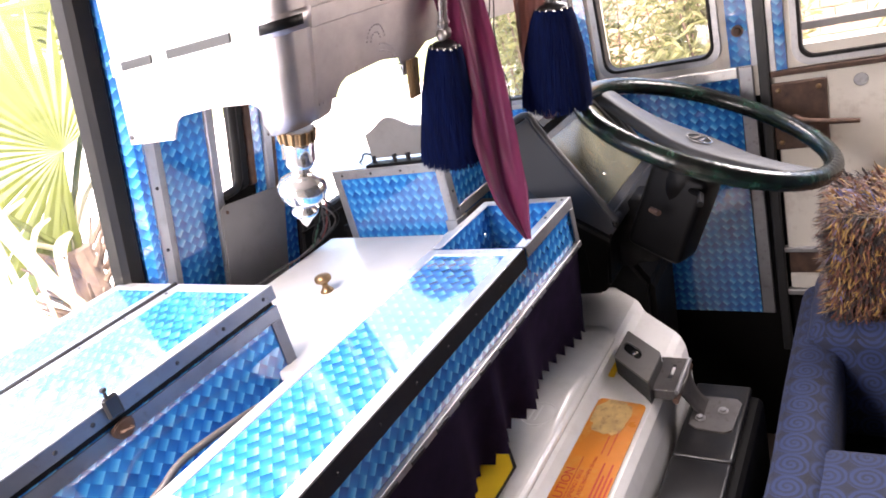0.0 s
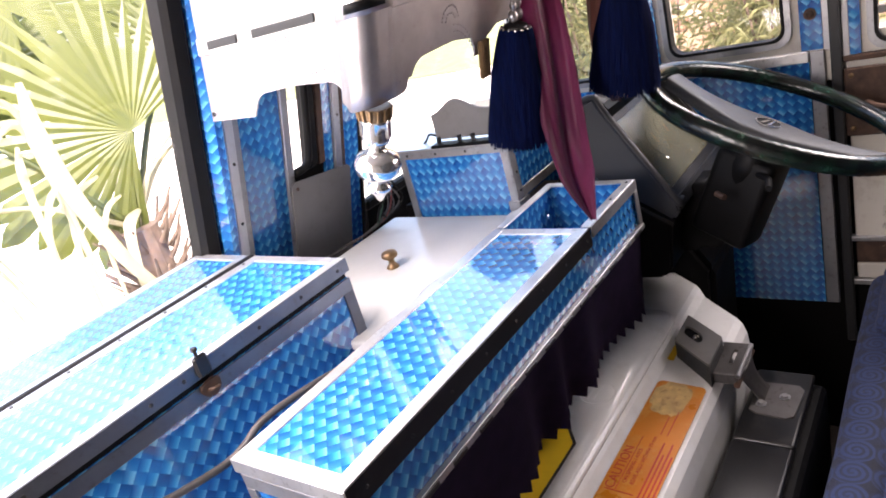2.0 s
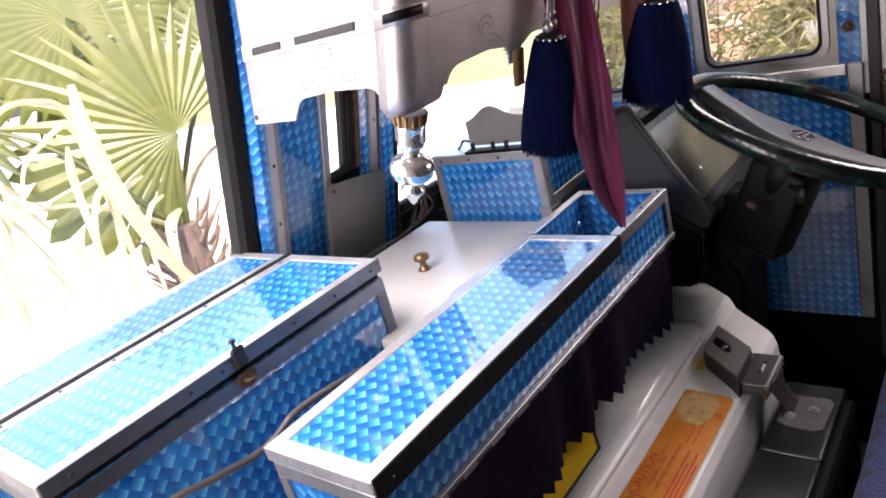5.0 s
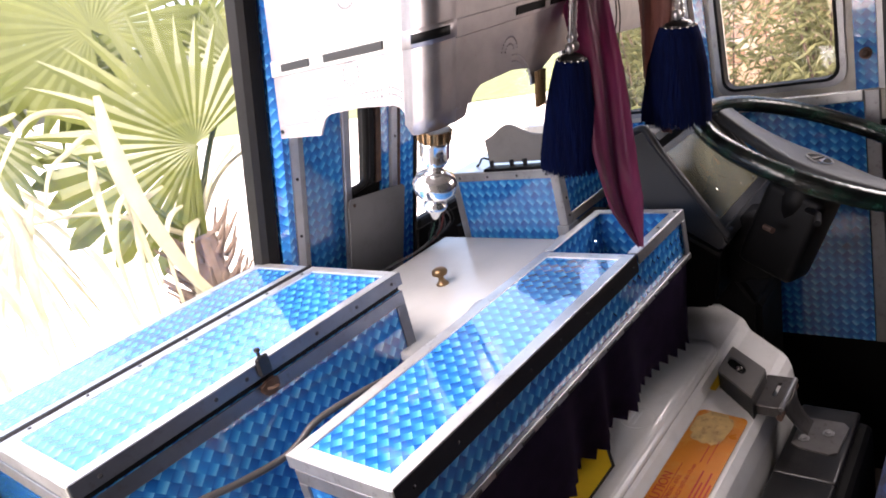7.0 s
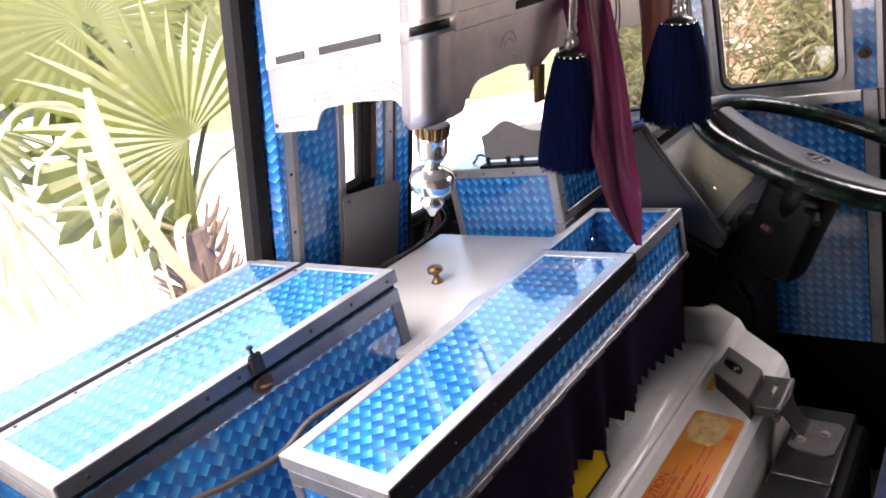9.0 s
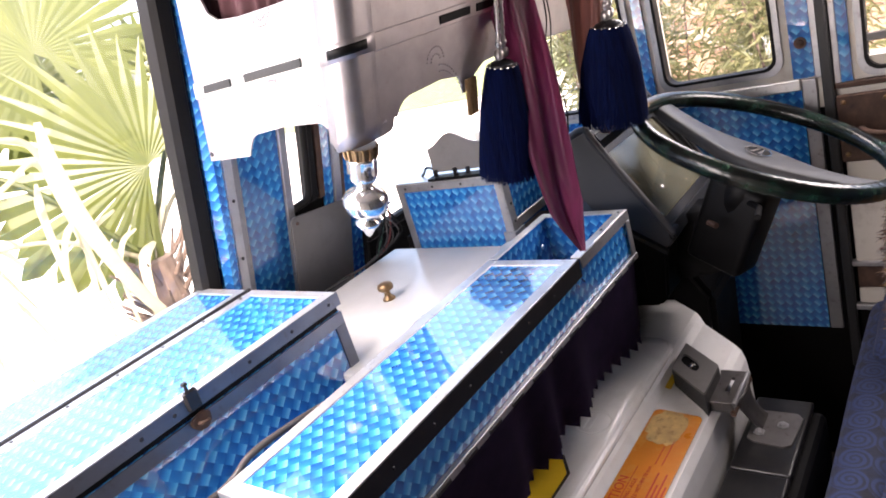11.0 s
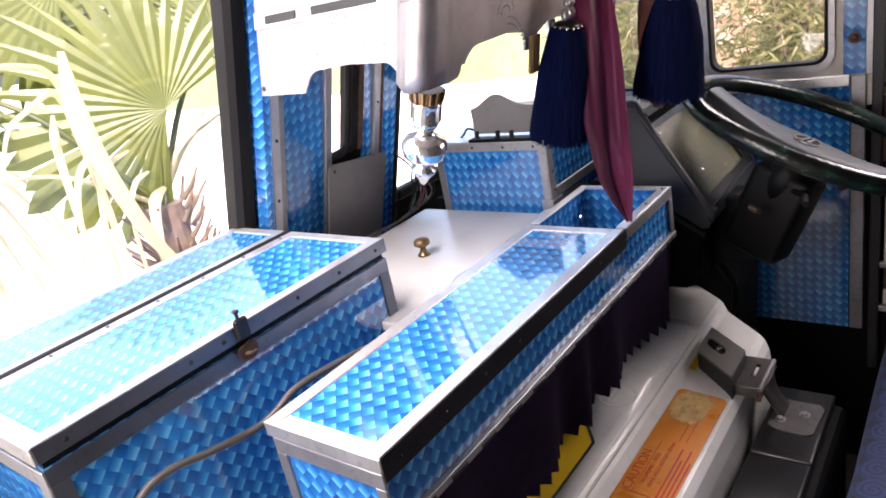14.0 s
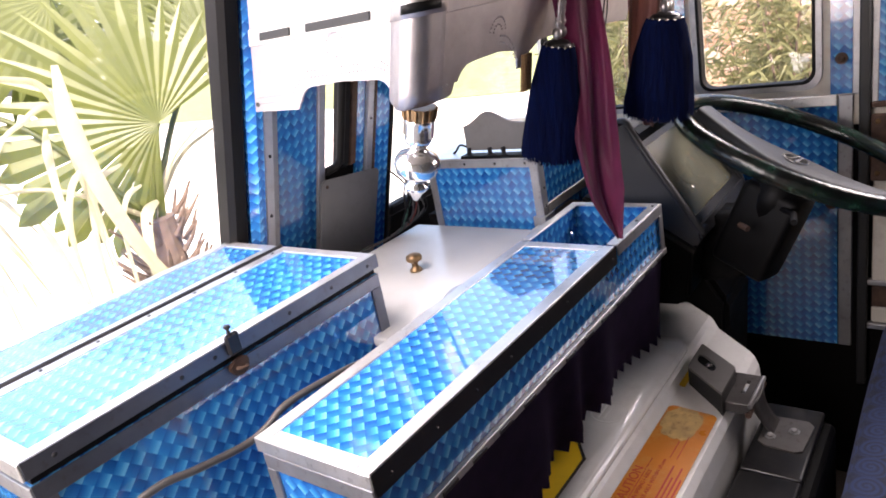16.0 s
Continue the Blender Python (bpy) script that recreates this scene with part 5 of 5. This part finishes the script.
part("cushion", cushion(0.50, 1.27, -0.95, -0.40, 0.30, H - 0.60, 0.035), FABRIC, seat, "", True)
part("bolster", cushion(0.40, 1.26, -0.445, -0.352, 0.30, H - 0.385, 0.042, 3), FABRIC, seat, "rolled front bolster", True)
part("bolster", cushion(0.985, 1.27, -0.95, -0.38, 0.34, H - 0.345, 0.05, 5), FABRIC, seat, "raised side bolster", True)
part("bolster", cushion(0.40, 0.735, -0.95, -0.40, 0.34, H - 0.395, 0.05, 6), FABRIC, seat, "raised side bolster", True)
part("backrest", cushion(0.66, 1.26, -1.12, -0.93, H - 0.45, H + 0.10, 0.06, 7), FABRIC, seat, "", True)
fur = thing("fur_cover", (1.12, -0.47, H - 0.33), "shaggy brown, yellow and blue fur cover over the seat's side", "fur cover")
bm = cushion(1.05, 1.25, -0.68, -0.440, H - 0.36, H - 0.135, 0.06, 9)
part("pad", bm, FUR, fur, "", True)
rnd = random.Random(5)
bm = bmesh.new()
for i in range(9000):
    s = rnd.random()
    if s < 0.45:
        p, nrm = Vector((1.05, rnd.uniform(-0.68, -0.440), rnd.uniform(H - 0.37, H - 0.135))), Vector((-1, 0.2, 0.1))
    elif s < 0.75:
        p, nrm = Vector((rnd.uniform(1.05, 1.25), -0.440, rnd.uniform(H - 0.39, H - 0.135))), Vector((-0.2, 1, 0.1))
    else:
        p, nrm = Vector((rnd.uniform(1.05, 1.25), rnd.uniform(-0.68, -0.440), H - 0.135)), Vector((-0.25, 0.35, 0.8))
    d = (nrm + Vector((rnd.gauss(0, 0.35), rnd.gauss(0.1, 0.35), rnd.gauss(-0.9, 0.4)))).normalized()
    l = rnd.uniform(0.022, 0.050)
    w = d.cross(nrm).normalized() * rnd.uniform(0.0012, 0.0028)
    a = p - nrm * 0.004
    m1 = a + d * l * 0.5 + nrm * 0.012
    e = a + d * l + nrm * 0.004
    vs = [bm.verts.new(q) for q in (a - w, a + w, m1 + w * 0.8, m1 - w * 0.8, e)]
    bm.faces.new(vs[:4])
    bm.faces.new((vs[3], vs[2], vs[4]))
tagged(part("shag", bm, FUR, fur), "", "", "", "stuff")

# ---- cables ----
hose = thing("cable_hose", (0.1, 0.22, H - 0.1), "dull grey cable lying between the two dashboard boxes", "cable")
part("cable", tube(smooth_path([(0.34, 0.210, H - 0.050), (0.22, 0.215, H - 0.022), (0.13, 0.220, H - 0.010), (0.075, 0.225, H - 0.010), (0.042, 0.230, H - 0.024), (0.009, 0.237, H - 0.031), (-0.057, 0.243, H - 0.022), (-0.107, 0.247, H - 0.012), (-0.150, 0.249, H - 0.022), (-0.20, 0.25, H - 0.08), (-0.22, 0.25, H - 0.30)], 8), 0.0052, 10), WIRE_GREY, hose, "", True)
wires = thing("wire_bundle", (0.80, 0.55, H - 0.03), "tangle of thin wires behind the white lid", "wires")
rnd = random.Random(3)
for i in range(9):
    p = [(0.80 + rnd.uniform(-0.05, 0.03), 0.56 + rnd.uniform(-0.02, 0.02), H + 0.13 - 0.02 * i * 0.4), (0.79 + rnd.uniform(-0.03, 0.03), 0.55, H + 0.07), (0.77 + rnd.uniform(-0.06, 0.05), 0.53, H + 0.01), (0.70 + rnd.uniform(-0.06, 0.05), 0.555, H - 0.022), (0.58 + rnd.uniform(-0.06, 0.05), 0.575, H - 0.025)]
    part("wire", tube(smooth_path(p, 6), 0.0022, 6), (WIRE_GREY, RUBBER, WIRE_GREEN if i == 2 else WIRE_GREY, RUBBER, WIRE_RED if i == 4 else WIRE_GREY)[i % 5], wires)
for x in (0.40, 0.70):
    part("strap", tube(smooth_path([(x, 0.196, H - 0.028), (x + 0.03, 0.204, H - 0.014), (x + 0.06, 0.206, H - 0.012), (x + 0.10, 0.199, H - 0.026)], 5), 0.006, 8), ALU, lid, "curved bright metal strap")


# ---- outside: palms, shrubs, brick wall ----
def fan_leaf(parent, hub, face, up, radius, material, spread=300, blades=34, droop=0.25, seed=0, split=0.5, closed=0.0):
    """One fan leaf: folded blades that part towards their tips."""
    rnd = random.Random(seed)
    face, up = Vector(face).normalized(), Vector(up)
    up = (up - face * up.dot(face)).normalized()
    side = up.cross(face)
    bm = bmesh.new()
    hub = Vector(hub)
    for b in range(blades):
        a = radians(-spread / 2 + spread * (b + 0.5) / blades)
        half = radians(spread / blades / 2)
        L = radius * (0.62 + 0.38 * max(0.0, math.cos(a * 0.62))) * rnd.uniform(0.92, 1.05)
        sag = droop * rnd.uniform(0.6, 1.5)
        d = up * math.cos(a) + side * math.sin(a)
        part_at = closed if closed and d.z < 0.15 else split * rnd.uniform(0.88, 1.08)
        rows = []
        for s in (0.0, 0.25, part_at, 0.5 + part_at / 2, 0.8 + 0.2 * part_at, 1.0):
            w = math.tan(half) * L * min(s, part_at) * (1 if s <= part_at else max(0.04, (1 - s) / (1 - part_at)) ** 0.75)
            q = side * math.cos(a) - up * math.sin(a)
            c = hub + d * L * s - face * (0.10 * L * s * s) + Vector((0, 0, -1)) * L * sag * s ** 3
            rows.append([bm.verts.new(c - q * w - face * w * 0.13), bm.verts.new(c + face * w * 0.13), bm.verts.new(c + q * w - face * w * 0.13)])
        for r0, r1 in zip(rows, rows[1:]):
            bm.faces.new((r0[0], r0[1], r1[1], r1[0]))
            bm.faces.new((r0[1], r0[2], r1[2], r1[1]))
    return part("leaf", bm, material, parent)


def stalk(parent, a, b, r=0.012, material=None):
    a, b = Vector(a), Vector(b)
    mid = (a + b) / 2 + Vector((0, 0, 0.12 * (b - a).length))
    return part("stalk", tube(smooth_path([a, mid, b], 6), r, 7, None, 0.6), material or FROND, parent)


def strap_leaf(parent, points, width, material):
    """One long folded blade along a line of points."""
    path = smooth_path(points, 7)
    bm = bmesh.new()
    rows = []
    for i, p in enumerate(path):
        s = i / (len(path) - 1)
        d = (path[min(i + 1, len(path) - 1)] - path[max(i - 1, 0)]).normalized()
        q = d.cross(Vector((-0.55, -0.8, 0.1))).normalized()
        w = width * min(1.0, 3 * s + 0.25) * (1 - s) ** 0.4 + 0.002
        rows.append([bm.verts.new(p - q * w), bm.verts.new(p + Vector((-0.3, -0.5, 0)) * w * 0.8), bm.verts.new(p + q * w)])
    for r0, r1 in zip(rows, rows[1:]):
        bm.faces.new((r0[0], r0[1], r1[1], r1[0]))
        bm.faces.new((r0[1], r0[2], r1[2], r1[1]))
    return part("leaf", bm, material, parent, "", True)


def fan_palm(base, crown, leaves, dry, seed):
    p = thing("fan_palm", base, "green fan palm with dry lower leaves outside the windscreen", "palm", "palms outside")
    base, crown = Vector(base), Vector(crown)
    part("trunk", tube([base + (crown - base) * (i / 8) for i in range(9)], 0.10, 14, None, 0.8), BARK, p, "rough brown trunk")
    rnd = random.Random(seed)
    bm = bmesh.new()
    for i in range(70):
        a, h = rnd.uniform(0, 6.283), rnd.uniform(-0.5, 0.02)
        c = crown + Vector((0.09 * math.cos(a), 0.09 * math.sin(a), h))
        tube([c, c + Vector((0.05 * math.cos(a), 0.05 * math.sin(a), 0.05)), c + Vector((0.10 * math.cos(a) + rnd.gauss(0, .01), 0.10 * math.sin(a), 0.12))], 0.013, 6, bm, 0.35)
    part("leaf_stubs", bm, BARK, p, "brown cut leaf stubs")
    for i, (hub, face, up, r) in enumerate(leaves):
        first = i == 0
        fan_leaf(p, hub, face, up, r, FROND, 232 if first else 300, 27 if first else 32, 0.05, seed * 50 + i, 0.60, 0.90 if first else 0.75)
        stalk(p, crown, Vector(hub) - 0.02 * Vector(face).normalized(), 0.015)
    for i, (hub, face, up, r) in enumerate(dry):
        fan_leaf(p, hub, face, up, r, DRY, 100, 8, 0.5, seed * 50 + 30 + i, 0.35)
        stalk(p, crown, hub, 0.012, DRY)
    return p


def off(x, y, z):
    return (x, y, H + z)


palm = fan_palm((1.08, 2.24, GROUND), off(1.07, 2.22, -0.17),
         [(off(1.20, 2.18, 0.20), (-0.45, -0.88, 0.15), (-0.70, 0.37, 0.66), 0.68),
          (off(1.28, 2.85, 0.78), (-0.45, -0.8, 0.35), (-0.3, 0.2, 1.0), 0.72),
          (off(1.75, 2.45, 0.42), (-0.5, -0.8, 0.2), (0.9, 0, 0.7), 0.45),
          (off(0.55, 2.6, 0.50), (-0.3, -0.7, 0.5), (-0.8, 0, 0.3), 0.48),
          (off(1.75, 2.75, 0.62), (-0.5, -0.6, 0.6), (0.8, 0, 0.3), 0.45)],
         [(off(0.50, 2.45, 0.10), (-0.4, -0.7, 0.3), (-0.3, -0.1, -1), 0.40)], 1)
for pts, w in (([(0.75, 1.92, 0.49), (0.73, 1.92, 0.29), (0.76, 1.92, 0.05), (0.84, 1.92, -0.23), (0.95, 1.92, -0.42)], 0.036),
               ([(0.74, 1.97, -0.23), (0.74, 1.97, 0.16), (0.72, 1.97, 0.41), (0.63, 1.97, 0.47), (0.53, 1.97, 0.47), (0.43, 1.97, 0.39), (0.30, 1.97, 0.24)], 0.011),
               ([(0.74, 2.00, -0.23), (0.74, 2.00, 0.18), (0.72, 2.00, 0.36), (0.61, 2.00, 0.33), (0.53, 2.00, 0.28), (0.46, 2.00, 0.14)], 0.010),
               ([(0.55, 2.1, 0.50), (0.42, 2.1, 0.45), (0.40, 2.1, 0.25), (0.44, 2.1, 0.0)], 0.018),
               ([(0.40, 2.2, 0.52), (0.30, 2.2, 0.42), (0.27, 2.2, 0.22), (0.26, 2.2, -0.05)], 0.019),
               ([(1.1, 2.2, -0.1), (0.98, 2.1, -0.12), (0.92, 2.05, -0.25), (0.90, 2.05, -0.42)], 0.024),
               ([(0.95, 2.1, 0.10), (0.80, 2.05, 0.06), (0.72, 2.0, -0.10), (0.70, 2.0, -0.40)], 0.012),
               ([(1.0, 2.1, 0.0), (0.90, 2.05, -0.02), (0.82, 2.0, -0.14), (0.80, 2.0, -0.45)], 0.010),
               ([(0.78, 1.95, 0.16), (0.68, 1.95, 0.10), (0.62, 1.95, -0.06), (0.61, 1.95, -0.30)], 0.011)):
    strap_leaf(palm, [off(*p) for p in pts], w, DRY)
fan_palm((0.35, 3.6, GROUND), off(0.35, 3.6, 0.1),
         [(off(0.30, 3.4, 0.62), (-0.4, -0.7, 0.55), (-0.6, 0, 0.4), 0.70),
          (off(0.95, 3.5, 0.78), (-0.4, -0.6, 0.7), (0.3, 0, 0.3), 0.65),
          (off(1.35, 3.5, 0.60), (-0.4, -0.7, 0.55), (0.8, 0, 0.4), 0.62),
          (off(-0.3, 3.4, 0.50), (-0.2, -0.75, 0.5), (-0.8, 0, 0.3), 0.65)],
         [(off(0.15, 3.2, 0.35), (-0.3, -0.8, 0.3), (-0.2, -0.2, -1), 0.7),
          (off(0.65, 3.3, 0.30), (-0.3, -0.8, 0.3), (0.2, -0.2, -1), 0.6)], 2)
for end, r in ((off(1.40, 2.22, 0.14), 0.014), (off(1.52, 2.30, 0.10), 0.012)):
    stalk(palm, off(1.07, 2.22, -0.17), end, r, DRY)
rnd = random.Random(12)
for i in range(16):
    x, z, y = rnd.uniform(0.12, 0.75), rnd.uniform(-0.02, 0.45), rnd.uniform(1.9, 2.5)
    dx, fall = rnd.uniform(-0.16, 0.10), rnd.uniform(0.3, 0.6)
    strap_leaf(palm, [off(x, y, z), off(x + dx * 0.4, y, z - fall * 0.2), off(x + dx * 0.8, y - 0.02, z - fall * 0.6), off(x + dx, y - 0.03, z - fall)], rnd.uniform(0.008, 0.020), DRY)

bm = bmesh.new()
bmesh.ops.create_grid(bm, x_segments=20, y_segments=12, size=1)
for v in bm.verts:
    v.co = Vector((40 + v.co.x * 26, 27 + v.co.y * 19, GROUND + 0.02 + 0.05 * noise.noise(v.co * 3)))
structure(part("lawn", bm, GRASS), "strip of sunlit green lawn", "lawn")


def shrub(at, height, spread, seed):
    s = thing("shrub", at, "tall green shrub with narrow leaves", "shrub", "shrubs outside the window")
    rnd = random.Random(seed)
    at = Vector(at)
    stems, leaves = bmesh.new(), bmesh.new()
    for i in range(16):
        a = rnd.uniform(0, 6.283)
        top = at + Vector((spread * rnd.uniform(0.2, 1) * math.cos(a), spread * rnd.uniform(0.2, 1) * math.sin(a), height * rnd.uniform(0.65, 1.0)))
        path = smooth_path([at + Vector((0.08 * math.cos(a), 0.08 * math.sin(a), 0)), at.lerp(top, 0.5) + Vector((rnd.gauss(0, 0.06), rnd.gauss(0, 0.06), 0.15)), top], 7)
        tube(path, 0.012, 5, stems, 0.3)
        for q in path[3:]:
            for k in range(26):
                b, e = rnd.uniform(0, 6.283), rnd.uniform(-0.9, 0.6)
                d = Vector((math.cos(b), math.sin(b), e)).normalized()
                o = q + Vector((rnd.gauss(0, 0.09), rnd.gauss(0, 0.09), rnd.gauss(0, 0.09)))
                L = rnd.uniform(0.07, 0.14)
                w = d.cross(Vector((rnd.gauss(0, 1), rnd.gauss(0, 1), rnd.gauss(0, 1)))).normalized() * 0.0065
                vs = [leaves.verts.new(c) for c in (o, o + d * L * 0.45 + w, o + d * L + Vector((0, 0, -0.03)), o + d * L * 0.45 - w)]
                leaves.faces.new((vs[0], vs[1], vs[2]))
                leaves.faces.new((vs[0], vs[2], vs[3]))
    part("stem", stems, BARK, s)
    part("crown", leaves, SHRUB, s, "crown of narrow leaves")
    return s


for i, (x, y, h, w) in enumerate(((3.7, 0.25, 2.6, 0.50), (4.1, 1.35, 2.7, 0.55), (3.9, -0.9, 2.4, 0.6), (5.0, 0.75, 2.0, 0.45), (5.2, 1.9, 2.9, 0.6), (4.4, -2.2, 2.8, 0.8))):
    shrub((x, y, GROUND), h, w, 20 + i)

bw = structure(thing("wall_garden", (6.6, 0.5, GROUND), "weathered clay brick garden wall behind the shrubs", "wall"))
part("core", box(6.62, 6.80, -9.0, 2.75, GROUND - 0.05, 2.6), MORTAR, bw)
bm = box(0, 0.03, 0, 0.215, 0, 0.098, 0.006)
bm.normal_update()
shared = bpy.data.meshes.new("brick")
bm.to_mesh(shared)
bm.free()
shared.materials.append(BRICK)
for r in range(15):
    for c in range(15):
        ob = new("brick", shared)
        ob.parent, ob.matrix_parent_inverse = bw, Matrix.Translation(-bw.location)
        ob.location = (6.60 - 0.006 * random.random(), -0.9 + c * 0.23 + (0.115 if r % 2 else 0), 0.28 + r * 0.112)
bm = bmesh.new()
for r in range(30):
    for c in range(-35, 16):
        if not (11 <= r < 26 and 0 <= c < 15):
            x, y, z = 6.60, -0.9 + c * 0.23 + (0.115 if (r - 11) % 2 else 0), 0.28 + (r - 11) * 0.112
            vs = [bm.verts.new(q) for q in ((x, y, z), (x, y + 0.215, z), (x, y + 0.215, z + 0.098), (x, y, z + 0.098), (x + 0.02, y, z), (x + 0.02, y + 0.215, z), (x + 0.02, y + 0.215, z + 0.098), (x + 0.02, y, z + 0.098))]
            for f in ((0, 3, 2, 1), (0, 1, 5, 4), (1, 2, 6, 5), (2, 3, 7, 6), (3, 0, 4, 7)):
                bm.faces.new([vs[i] for i in f])
tagged(part("bricks_beyond", bm, BRICK, bw), "", "", "", "stuff")
